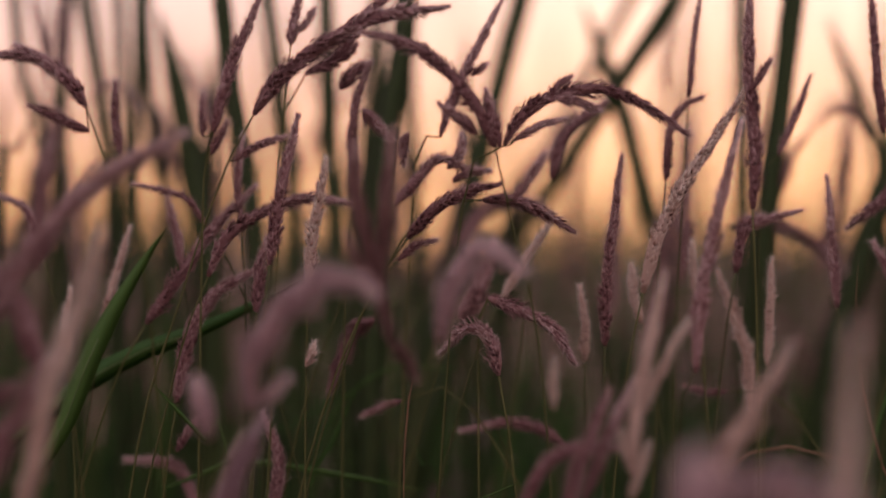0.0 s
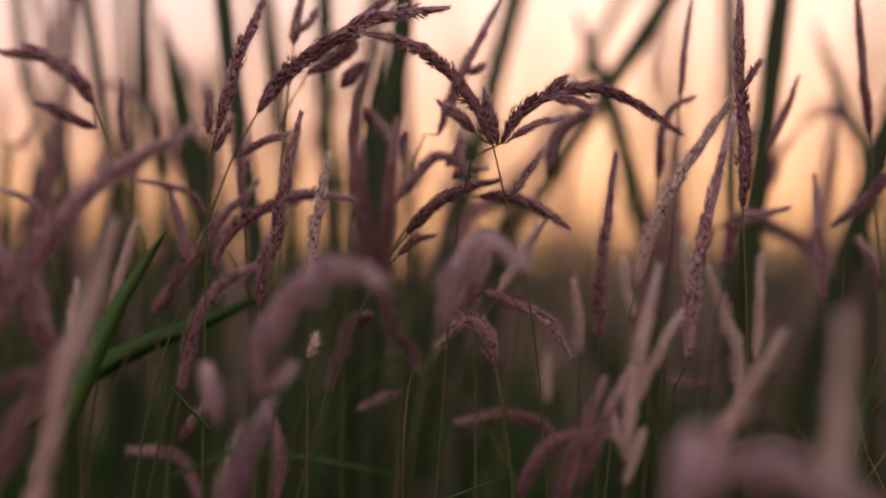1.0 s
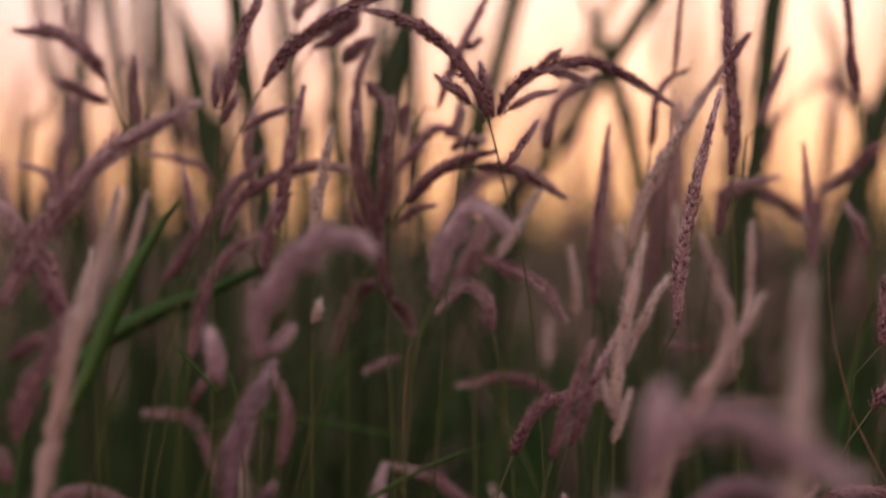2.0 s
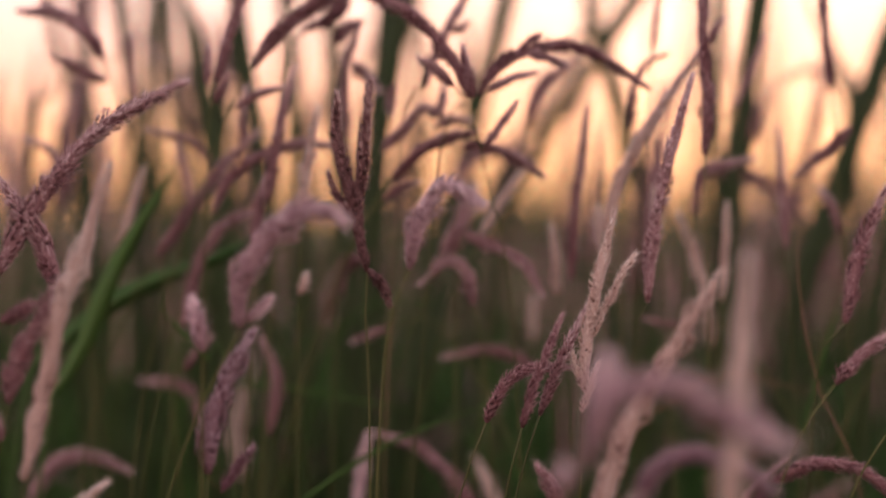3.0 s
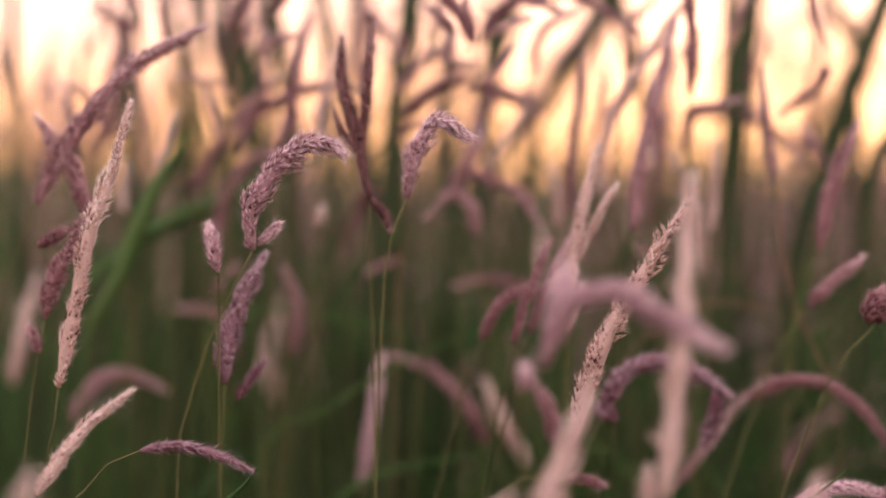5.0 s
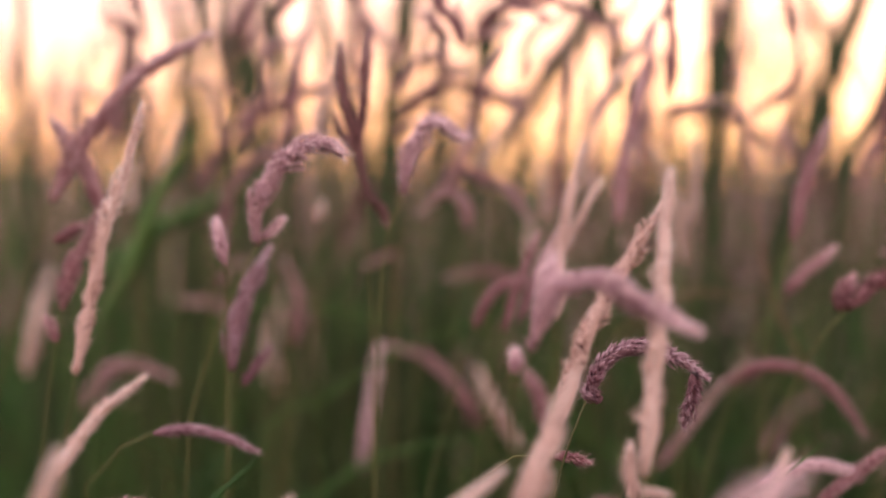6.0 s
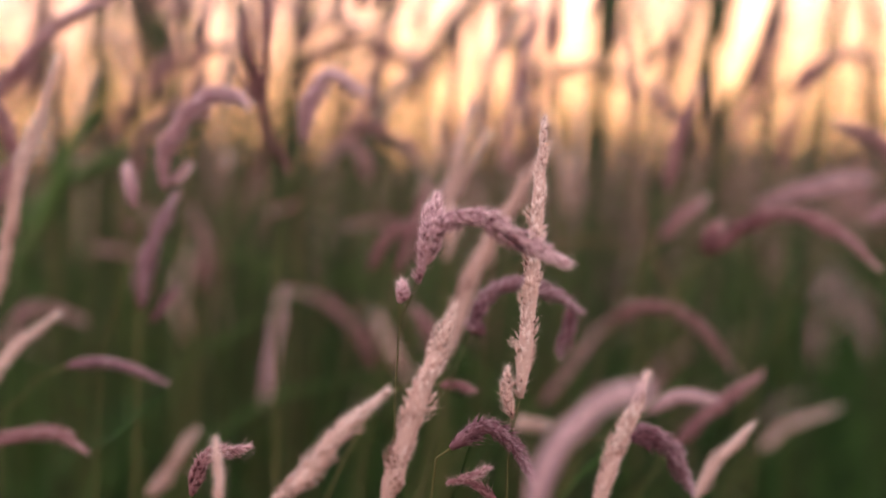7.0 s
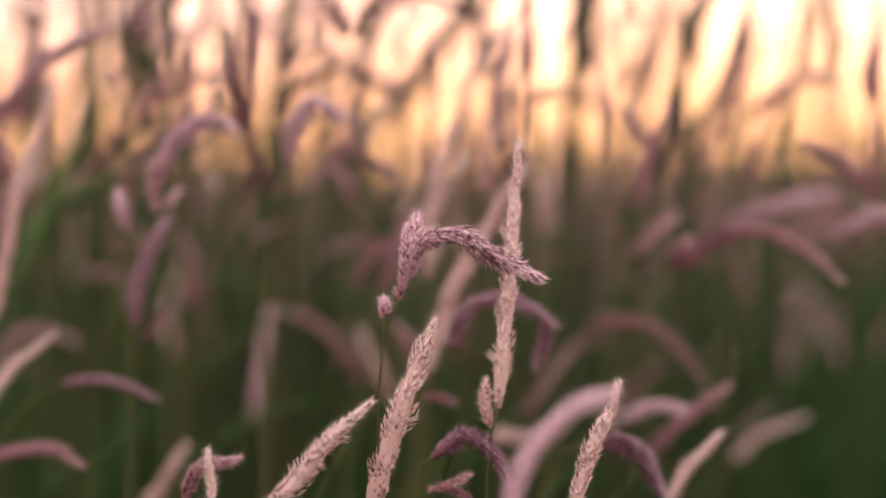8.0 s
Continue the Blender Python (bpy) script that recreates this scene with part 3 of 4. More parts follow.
stalk(MAUVE, 7.8, [(-0.122, 0.678, 0.674), (-0.106, 0.678, 0.696), (-0.093, 0.679, 0.714), (-0.078, 0.679, 0.729)])
stalk(MAUVE, 9.3, [(-0.146, 0.679, 0.763), (-0.154, 0.679, 0.775), (-0.167, 0.679, 0.783), (-0.184, 0.679, 0.785)], tufts=[(6.3, [(-0.145, 0.679, 0.753), (-0.156, 0.679, 0.758), (-0.168, 0.679, 0.763)]), (4.4, [(-0.132, 0.679, 0.743), (-0.134, 0.679, 0.756), (-0.134, 0.679, 0.772)]), (5.3, [(-0.151, 0.679, 0.773), (-0.161, 0.679, 0.781), (-0.174, 0.679, 0.788)])], stem=[(-0.142, 0.681, 0.749), (-0.133, 0.683, 0.724), (-0.122, 0.685, 0.679)])
stalk(MAUVE, 5.6, [(-0.062, 0.679, 0.788), (-0.061, 0.680, 0.797), (-0.058, 0.680, 0.809)], tufts=[(3.4, [(-0.059, 0.679, 0.793), (-0.055, 0.680, 0.798), (-0.053, 0.680, 0.802)])])
stalk(MAUVE, 7.8, [(-0.056, 0.679, 0.776), (-0.043, 0.679, 0.783), (-0.033, 0.680, 0.798), (-0.021, 0.680, 0.809)], tufts=[(3.9, [(-0.042, 0.679, 0.781), (-0.036, 0.679, 0.787)])], stem=[(-0.061, 0.681, 0.767), (-0.069, 0.683, 0.726)])
stalk(MAUVE, 6.0, [(-0.001, 0.679, 0.750), (0.004, 0.679, 0.765), (0.012, 0.679, 0.782), (0.024, 0.680, 0.805)], tufts=[(3.4, [(0.012, 0.679, 0.775), (0.017, 0.679, 0.779)])], stem=[(-0.004, 0.681, 0.741), (-0.012, 0.683, 0.730)])
stalk(MAUVE, 6.0, [(-0.036, 0.679, 0.727), (-0.037, 0.679, 0.745), (-0.036, 0.679, 0.762), (-0.031, 0.679, 0.778)], tufts=[(7.3, [(-0.042, 0.679, 0.770), (-0.036, 0.679, 0.777), (-0.031, 0.679, 0.780)]), (6.3, [(-0.033, 0.679, 0.762), (-0.028, 0.679, 0.756), (-0.022, 0.679, 0.750)]), (5.3, [(-0.014, 0.679, 0.752), (-0.016, 0.679, 0.748), (-0.016, 0.679, 0.740)])], stem=[(-0.038, 0.680, 0.713), (-0.041, 0.682, 0.667)])
stalk(MAUVE, 5.2, [(0.092, 0.685, 0.732), (0.094, 0.685, 0.752), (0.099, 0.685, 0.762), (0.107, 0.685, 0.766)])
stalk(MAUVE, 3.7, [(0.102, 0.685, 0.766), (0.104, 0.686, 0.787), (0.107, 0.686, 0.809)])
stalk(MAUVE, 9.6, [(0.138, 0.797, 0.713), (0.156, 0.796, 0.714), (0.176, 0.796, 0.706), (0.192, 0.796, 0.691)], stem=[(0.131, 0.799, 0.706), (0.129, 0.801, 0.672)])
stalk(MAUVE, 5.6, [(0.163, 0.683, 0.679), (0.161, 0.684, 0.707), (0.159, 0.685, 0.732)])
stalk(STRAW, 5.6, [(0.134, 0.683, 0.655), (0.135, 0.683, 0.676), (0.136, 0.684, 0.698)])
stalk(MAUVE, 4.2, [(0.139, 0.685, 0.742), (0.145, 0.685, 0.756), (0.152, 0.686, 0.774)], stem=[(0.135, 0.687, 0.731), (0.132, 0.689, 0.709)])
stalk(STRAW, 6.3, [(0.059, 0.687, 0.657), (0.059, 0.687, 0.671), (0.057, 0.687, 0.687)])
stalk(STRAW, 5.3, [(0.050, 0.750, 0.629), (0.050, 0.750, 0.639), (0.050, 0.750, 0.651)])
stalk(STRAW, 6.5, [(0.082, 0.683, 0.673), (0.079, 0.683, 0.684), (0.078, 0.684, 0.696)])
stalk(MAUVE, 7.8, [(0.018, 0.660, 0.685), (0.030, 0.658, 0.680), (0.042, 0.655, 0.674), (0.051, 0.653, 0.661)], stem=[(0.014, 0.663, 0.678), (0.014, 0.665, 0.650)])
stalk(MAUVE, 8.0, [(0.022, 0.659, 0.654), (0.019, 0.658, 0.668), (0.010, 0.656, 0.673), (0.000, 0.653, 0.665)])
stalk(MAUVE, 6.5, [(0.052, 0.697, 0.620), (0.041, 0.698, 0.627), (0.026, 0.698, 0.630), (0.009, 0.698, 0.627)], stem=[(0.058, 0.700, 0.614), (0.061, 0.702, 0.591)])
stalk(MAUVE, 7.6, [(0.028, 0.587, 0.613), (0.034, 0.587, 0.626), (0.044, 0.587, 0.634), (0.061, 0.587, 0.635)])
stalk(MAUVE, 5.6, [(0.042, 0.574, 0.613), (0.048, 0.574, 0.633), (0.057, 0.575, 0.656)])
stalk(MAUVE, 8.6, [(-0.109, 0.673, 0.642), (-0.104, 0.674, 0.667), (-0.094, 0.674, 0.685), (-0.077, 0.674, 0.696)], tufts=[(4.3, [(-0.109, 0.673, 0.622), (-0.104, 0.673, 0.631), (-0.098, 0.673, 0.637)])])
stalk(MAUVE, 7.0, [(-0.074, 0.654, 0.680), (-0.073, 0.655, 0.695), (-0.070, 0.655, 0.708)])
stalk(MAUVE, 7.3, [(-0.089, 0.643, 0.751), (-0.085, 0.644, 0.768), (-0.079, 0.644, 0.784), (-0.071, 0.644, 0.802)], tufts=[(3.7, [(-0.093, 0.643, 0.749), (-0.093, 0.643, 0.756), (-0.093, 0.644, 0.765)]), (3.7, [(-0.090, 0.643, 0.742), (-0.087, 0.643, 0.748), (-0.084, 0.643, 0.754)])], stem=[(-0.090, 0.645, 0.739), (-0.094, 0.648, 0.723)])
stalk(MAUVE, 7.2, [(-0.106, 0.717, 0.585), (-0.113, 0.718, 0.604), (-0.123, 0.718, 0.611), (-0.137, 0.718, 0.612)])
stalk(MAUVE, 9.0, [(-0.029, 0.699, 0.674), (-0.037, 0.699, 0.670), (-0.043, 0.699, 0.659), (-0.048, 0.699, 0.644)])
stalk(MAUVE, 3.4, [(0.118, 0.686, 0.644), (0.110, 0.686, 0.644), (0.101, 0.686, 0.646)])
stalk(MAUVE, 3.4, [(-0.017, 0.687, 0.641), (-0.024, 0.687, 0.639), (-0.033, 0.687, 0.635)])
stalk(MAUVE, 4.9, [(0.187, 0.681, 0.685), (0.183, 0.681, 0.696), (0.178, 0.681, 0.705)], stem=[(0.188, 0.683, 0.664), (0.174, 0.683, 0.600)])
stalk(MAUVE, 8.9, [(0.176, 0.618, 0.651), (0.181, 0.619, 0.678), (0.192, 0.620, 0.706)], stem=[(0.170, 0.620, 0.644), (0.164, 0.621, 0.611)])
stalk(MAUVE, 8.4, [(0.172, 0.616, 0.626), (0.180, 0.617, 0.635), (0.194, 0.618, 0.647)])
stalk(MAUVE, 8.4, [(-0.031, 0.420, 0.540), (-0.026, 0.421, 0.554), (-0.010, 0.422, 0.559)])
stalk(STRAW, 5.4, [(-0.013, 0.375, 0.546), (-0.013, 0.376, 0.558), (-0.014, 0.377, 0.570)])
stalk(STRAW, 10.0, [(-0.080, 0.578, 0.501), (-0.070, 0.580, 0.515), (-0.058, 0.581, 0.533)])
stalk(MAUVE, 5.0, [(0.090, 0.417, 0.539), (0.079, 0.418, 0.547), (0.072, 0.418, 0.547)], tufts=[(4.5, [(0.073, 0.418, 0.547), (0.079, 0.418, 0.549), (0.085, 0.418, 0.552)])])
stalk(MAUVE, 5.4, [(0.065, 0.490, 0.573), (0.071, 0.490, 0.573), (0.078, 0.490, 0.571)])
stalk(STRAW, 9.4, [(0.098, 0.585, 0.537), (0.104, 0.585, 0.538), (0.115, 0.586, 0.537)])
stalk(MAUVE, 8.5, [(-0.134, 0.496, 0.544), (-0.119, 0.496, 0.548), (-0.105, 0.497, 0.549), (-0.092, 0.497, 0.542)])
stalk(ROSE, 13.2, [(0.279, 0.630, 0.636), (0.294, 0.630, 0.642), (0.318, 0.631, 0.650)])
stalk(MAUVE, 12.4, [(0.007, 0.693, 0.674), (0.016, 0.694, 0.690), (0.021, 0.696, 0.705)])
stalk(MAUVE, 13.3, [(0.110, 0.869, 0.645), (0.120, 0.874, 0.719), (0.135, 0.878, 0.765)])
stalk(MAUVE, 6.4, [(-0.202, 0.847, 0.795), (-0.205, 0.847, 0.811), (-0.211, 0.848, 0.834)])
stalk(MAUVE, 5.2, [(-0.200, 0.847, 0.791), (-0.199, 0.847, 0.811), (-0.198, 0.848, 0.831)])
stalk(MAUVE, 5.4, [(-0.182, 0.795, 0.784), (-0.181, 0.795, 0.803), (-0.181, 0.796, 0.824)])
stalk(MAUVE, 4.4, [(-0.173, 0.814, 0.776), (-0.167, 0.814, 0.782), (-0.157, 0.814, 0.781), (-0.148, 0.814, 0.770)])
stalk(MAUVE, 9.0, [(-0.122, 0.879, 0.753), (-0.126, 0.879, 0.775), (-0.135, 0.880, 0.801)])
stalk(MAUVE, 7.2, [(-0.105, 0.814, 0.782), (-0.104, 0.815, 0.807), (-0.105, 0.815, 0.825)])
stalk(MAUVE, 10.6, [(-0.155, 0.911, 0.734), (-0.153, 0.911, 0.755), (-0.155, 0.912, 0.776)])
stalk(MAUVE, 4.6, [(-0.083, 0.679, 0.716), (-0.084, 0.679, 0.732), (-0.082, 0.679, 0.750)])
stalk(MAUVE, 4.2, [(-0.165, 0.682, 0.701), (-0.168, 0.682, 0.711), (-0.173, 0.683, 0.722), (-0.184, 0.683, 0.727)])
stalk(STRAW, 6.0, [(-0.140, 0.677, 0.669), (-0.135, 0.678, 0.691), (-0.129, 0.679, 0.712)])
stalk(STRAW, 4.2, [(-0.154, 0.677, 0.663), (-0.155, 0.678, 0.674), (-0.153, 0.678, 0.687)])
stalk(MAUVE, 3.4, [(-0.097, 0.679, 0.714), (-0.105, 0.679, 0.725), (-0.116, 0.679, 0.729), (-0.126, 0.679, 0.731)])
stalk(MAUVE, 5.6, [(-0.108, 0.684, 0.697), (-0.110, 0.684, 0.711), (-0.114, 0.684, 0.726)])
stalk(STRAW, 6.1, [(0.024, 0.683, 0.683), (0.033, 0.684, 0.698), (0.045, 0.684, 0.716)])
stalk(MAUVE, 7.0, [(-0.020, 0.679, 0.722), (-0.011, 0.679, 0.732), (-0.001, 0.679, 0.741), (0.011, 0.679, 0.736)], tufts=[(5.8, [(0.002, 0.679, 0.737), (0.007, 0.679, 0.743), (0.008, 0.679, 0.751)]), (5.3, [(0.004, 0.679, 0.732), (0.011, 0.679, 0.736), (0.018, 0.679, 0.736)])])
stalk(MAUVE, 7.8, [(0.083, 0.812, 0.668), (0.084, 0.812, 0.698), (0.087, 0.813, 0.738)])
stalk(STRAW, 5.2, [(0.105, 0.683, 0.684), (0.104, 0.684, 0.694), (0.103, 0.684, 0.705)])
stalk(MAUVE, 6.5, [(0.120, 0.678, 0.694), (0.123, 0.678, 0.709), (0.131, 0.679, 0.715), (0.145, 0.679, 0.719)], tufts=[(6.3, [(0.122, 0.678, 0.707), (0.124, 0.679, 0.713), (0.129, 0.679, 0.716)])])
stalk(MAUVE, 6.0, [(0.181, 0.679, 0.751), (0.178, 0.679, 0.776), (0.176, 0.680, 0.810)])
stalk(MAUVE, 3.1, [(0.210, 0.814, 0.754), (0.204, 0.814, 0.765), (0.194, 0.814, 0.768), (0.182, 0.814, 0.761)])
stalk(MAUVE, 5.4, [(0.163, 0.793, 0.729), (0.167, 0.794, 0.744), (0.175, 0.794, 0.756)])
stalk(MAUVE, 7.0, [(0.190, 0.679, 0.734), (0.180, 0.679, 0.723), (0.167, 0.679, 0.713)])
stalk(MAUVE, 5.2, [(0.125, 0.944, 0.786), (0.125, 0.945, 0.803), (0.129, 0.945, 0.822)])
stalk(MAUVE, 9.3, [(0.252, 0.732, 0.701), (0.271, 0.733, 0.718), (0.294, 0.734, 0.724), (0.311, 0.734, 0.718)])
stalk(MAUVE, 11.0, [(0.328, 0.766, 0.708), (0.332, 0.768, 0.740), (0.347, 0.770, 0.763)])
stalk(MAUVE, 11.4, [(0.306, 0.631, 0.655), (0.285, 0.633, 0.676), (0.264, 0.633, 0.686)])
stalk(MAUVE, 8.7, [(0.224, 0.729, 0.670), (0.236, 0.732, 0.706), (0.254, 0.736, 0.759)])
stalk(MAUVE, 10.7, [(0.006, 0.793, 0.702), (0.024, 0.795, 0.723), (0.047, 0.795, 0.724)])
stalk(MAUVE, 7.7, [(0.046, 0.698, 0.733), (0.052, 0.700, 0.752), (0.068, 0.701, 0.765)])
stalk(MAUVE, 9.2, [(0.114, 0.794, 0.683), (0.118, 0.796, 0.722), (0.117, 0.799, 0.761)])
stalk(MAUVE, 11.3, [(0.197, 0.860, 0.686), (0.209, 0.864, 0.735), (0.213, 0.867, 0.776)])
stalk(MAUVE, 11.3, [(-0.008, 0.992, 0.672), (0.011, 0.998, 0.736), (0.031, 1.003, 0.789)])
stalk(MAUVE, 9.2, [(-0.188, 0.914, 0.685), (-0.185, 0.917, 0.735), (-0.192, 0.920, 0.788)])
stalk(MAUVE, 12.0, [(-0.140, 1.048, 0.675), (-0.140, 1.051, 0.727), (-0.132, 1.055, 0.779)])
stalk(MAUVE, 9.8, [(-0.027, 0.991, 0.673), (-0.026, 0.994, 0.722), (-0.019, 0.998, 0.774)])
stalk(MAUVE, 10.4, [(0.084, 1.064, 0.670), (0.085, 1.068, 0.730), (0.095, 1.073, 0.786)])
stalk(MAUVE, 10.7, [(0.326, 0.730, 0.657), (0.328, 0.733, 0.702), (0.332, 0.736, 0.749)])
stalk(MAUVE, 8.2, [(0.243, 0.677, 0.661), (0.250, 0.679, 0.693), (0.264, 0.681, 0.717), (0.282, 0.681, 0.721)])
stalk(MAUVE, 9.2, [(0.251, 0.795, 0.682), (0.255, 0.798, 0.718), (0.264, 0.801, 0.760)])
stalk(MAUVE, 10.1, [(0.340, 0.894, 0.681), (0.340, 0.897, 0.724), (0.348, 0.900, 0.758)])
stalk(MAUVE, 10.0, [(-0.273, 0.907, 0.673), (-0.273, 0.910, 0.721), (-0.262, 0.914, 0.774)])
stalk(MAUVE, 8.7, [(-0.266, 0.843, 0.683), (-0.270, 0.845, 0.727), (-0.284, 0.847, 0.770)])
stalk(MAUVE, 11.2, [(-0.279, 1.037, 0.672), (-0.287, 1.040, 0.732), (-0.275, 1.045, 0.797)])
stalk(MAUVE, 8.3, [(-0.194, 0.881, 0.683), (-0.200, 0.884, 0.738), (-0.215, 0.886, 0.796)])
stalk(MAUVE, 9.8, [(-0.159, 0.981, 0.673), (-0.166, 0.983, 0.722), (-0.151, 0.988, 0.771)])
stalk(STRAW, 9.7, [(-0.104, 0.814, 0.548), (-0.108, 0.815, 0.577), (-0.099, 0.818, 0.608)])
stalk(MAUVE, 9.3, [(0.184, 0.800, 0.512), (0.194, 0.802, 0.531), (0.215, 0.805, 0.548)])
stalk(STRAW, 9.3, [(0.045, 0.711, 0.533), (0.032, 0.713, 0.557), (0.023, 0.713, 0.576)])
stalk(MAUVE, 7.8, [(-0.071, 0.677, 0.593), (-0.068, 0.679, 0.617), (-0.074, 0.680, 0.635)])
stalk(MAUVE, 13.3, [(-0.197, 0.794, 0.692), (-0.193, 0.797, 0.732), (-0.185, 0.801, 0.768)])
stalk(ROSE, 12.8, [(-0.259, 0.920, 0.683), (-0.262, 0.922, 0.713), (-0.270, 0.923, 0.740)])

# ---- reeds and single leaves ----
blade(REED, 4.7, [(-0.158, 0.862, 0.665), (-0.160, 0.863, 0.718), (-0.160, 0.865, 0.778), (-0.159, 0.867, 0.866), (-0.158, 0.870, 0.990)])
blade(REED, 12.1, [(-0.118, 0.842, 0.678), (-0.127, 0.844, 0.733), (-0.134, 0.845, 0.779), (-0.145, 0.846, 0.824)])
blade(REED, 8.3, [(-0.174, 0.873, 0.707), (-0.178, 0.874, 0.766), (-0.184, 0.875, 0.802), (-0.191, 0.876, 0.844), (-0.216, 0.879, 0.967)])
blade(REED, 9.1, [(-0.088, 0.779, 0.681), (-0.094, 0.781, 0.740), (-0.101, 0.782, 0.788), (-0.106, 0.783, 0.836), (-0.118, 0.786, 0.947)])
blade(REED, 8.3, [(-0.078, 0.863, 0.718), (-0.084, 0.865, 0.771), (-0.088, 0.865, 0.807), (-0.094, 0.866, 0.848), (-0.113, 0.869, 0.970)])
blade(REED, 8.8, [(-0.053, 0.850, 0.678), (-0.058, 0.851, 0.742), (-0.059, 0.853, 0.794), (-0.060, 0.854, 0.846), (-0.062, 0.856, 0.968)])
blade(REED, 11.4, [(-0.034, 0.792, 0.669), (-0.027, 0.794, 0.756), (-0.019, 0.795, 0.797), (-0.016, 0.796, 0.837), (-0.008, 0.799, 0.951)])
blade(REED, 11.7, [(-0.011, 0.893, 0.626), (0.005, 0.894, 0.687), (0.026, 0.897, 0.772), (0.045, 0.898, 0.843), (0.079, 0.901, 0.967)])
blade(REED, 9.6, [(0.037, 0.933, 0.685), (0.056, 0.905, 0.727), (0.083, 0.878, 0.771), (0.125, 0.851, 0.836), (0.194, 0.854, 0.937)])
blade(REED, 7.3, [(0.038, 0.972, 0.711), (0.054, 0.973, 0.744), (0.079, 0.974, 0.787), (0.117, 0.975, 0.856), (0.184, 0.979, 0.978)])
blade(REED, 10.4, [(0.118, 0.888, 0.675), (0.111, 0.889, 0.711), (0.098, 0.891, 0.769), (0.075, 0.892, 0.833)])
blade(REED, 8.3, [(0.159, 0.873, 0.663), (0.158, 0.875, 0.732), (0.158, 0.876, 0.785), (0.158, 0.877, 0.849), (0.159, 0.880, 0.974)])
blade(REED, 11.4, [(0.153, 0.792, 0.679), (0.158, 0.793, 0.728), (0.164, 0.795, 0.780), (0.171, 0.796, 0.836), (0.184, 0.799, 0.949)])
blade(REED, 14.0, [(0.195, 0.849, 0.613), (0.207, 0.850, 0.665), (0.222, 0.852, 0.715), (0.242, 0.853, 0.772), (0.267, 0.855, 0.839), (0.310, 0.857, 0.953)])
blade(REED, 7.3, [(0.237, 0.894, 0.732), (0.230, 0.894, 0.767), (0.219, 0.895, 0.796), (0.208, 0.896, 0.825)])
blade(REED, 3.8, [(-0.212, 0.793, 0.724), (-0.207, 0.794, 0.743), (-0.197, 0.794, 0.766)])
blade(REED, 4.9, [(-0.222, 0.881, 0.719), (-0.212, 0.881, 0.742), (-0.204, 0.882, 0.761)])
blade(REED, 6.6, [(-0.212, 0.881, 0.734), (-0.223, 0.882, 0.788), (-0.229, 0.884, 0.845), (-0.242, 0.887, 0.970)])
blade(REED, 8.0, [(-0.148, 0.894, 0.706), (-0.157, 0.895, 0.759), (-0.161, 0.897, 0.816), (-0.162, 0.898, 0.853), (-0.167, 0.900, 0.981)])
blade(REED, 9.2, [(-0.129, 0.894, 0.712), (-0.123, 0.896, 0.773), (-0.126, 0.897, 0.810)])
blade(REED, 8.1, [(-0.045, 0.920, 0.711), (-0.040, 0.922, 0.774), (-0.036, 0.923, 0.824), (-0.034, 0.924, 0.856), (-0.028, 0.926, 0.988)])
blade(REED, 6.9, [(-0.014, 0.920, 0.705), (-0.018, 0.922, 0.774), (-0.018, 0.923, 0.824), (-0.021, 0.924, 0.856), (-0.034, 0.926, 0.987)])
blade(REED, 6.5, [(0.015, 0.946, 0.711), (0.013, 0.948, 0.782), (0.015, 0.949, 0.821)])
blade(GREEN, 12.0, [(-0.171, 0.666, 0.594), (-0.157, 0.667, 0.625), (-0.143, 0.667, 0.661), (-0.130, 0.668, 0.686), (-0.112, 0.668, 0.713)])
blade(LEAF, 10.3, [(-0.188, 0.686, 0.598), (-0.166, 0.686, 0.635), (-0.134, 0.687, 0.658), (-0.098, 0.687, 0.672), (-0.056, 0.687, 0.692)])
blade(GREEN, 4.6, [(-0.084, 0.640, 0.620), (-0.090, 0.640, 0.628), (-0.102, 0.641, 0.641), (-0.115, 0.641, 0.655)])
blade(LEAF, 3.5, [(-0.057, 0.698, 0.592), (-0.052, 0.698, 0.609), (-0.046, 0.698, 0.625), (-0.035, 0.699, 0.648)])
blade(GREEN, 3.5, [(-0.122, 0.698, 0.582), (-0.107, 0.698, 0.607), (-0.087, 0.698, 0.614), (-0.067, 0.698, 0.612), (-0.037, 0.698, 0.607), (-0.006, 0.697, 0.601)])
blade(GREEN, 2.6, [(-0.086, 0.651, 0.536), (-0.054, 0.651, 0.567), (-0.021, 0.652, 0.590), (-0.000, 0.652, 0.600), (0.018, 0.652, 0.607), (0.036, 0.652, 0.615)])
blade(DRY, 1.0, [(0.190, 0.636, 0.559), (0.171, 0.638, 0.616), (0.162, 0.639, 0.653), (0.160, 0.639, 0.671), (0.160, 0.640, 0.687), (0.161, 0.640, 0.702)])
blade(LEAF, 3.5, [(-0.002, 0.697, 0.597), (-0.006, 0.697, 0.606), (-0.011, 0.698, 0.617), (-0.015, 0.698, 0.626)])
blade(LEAF, 3.7, [(-0.158, 0.659, 0.470), (-0.131, 0.663, 0.510), (-0.110, 0.666, 0.531), (-0.097, 0.667, 0.542), (-0.081, 0.669, 0.554), (-0.063, 0.671, 0.569)])
blade(LEAF, 2.3, [(0.114, 0.510, 0.496), (0.137, 0.515, 0.536), (0.158, 0.518, 0.559), (0.170, 0.519, 0.569), (0.182, 0.521, 0.579)])
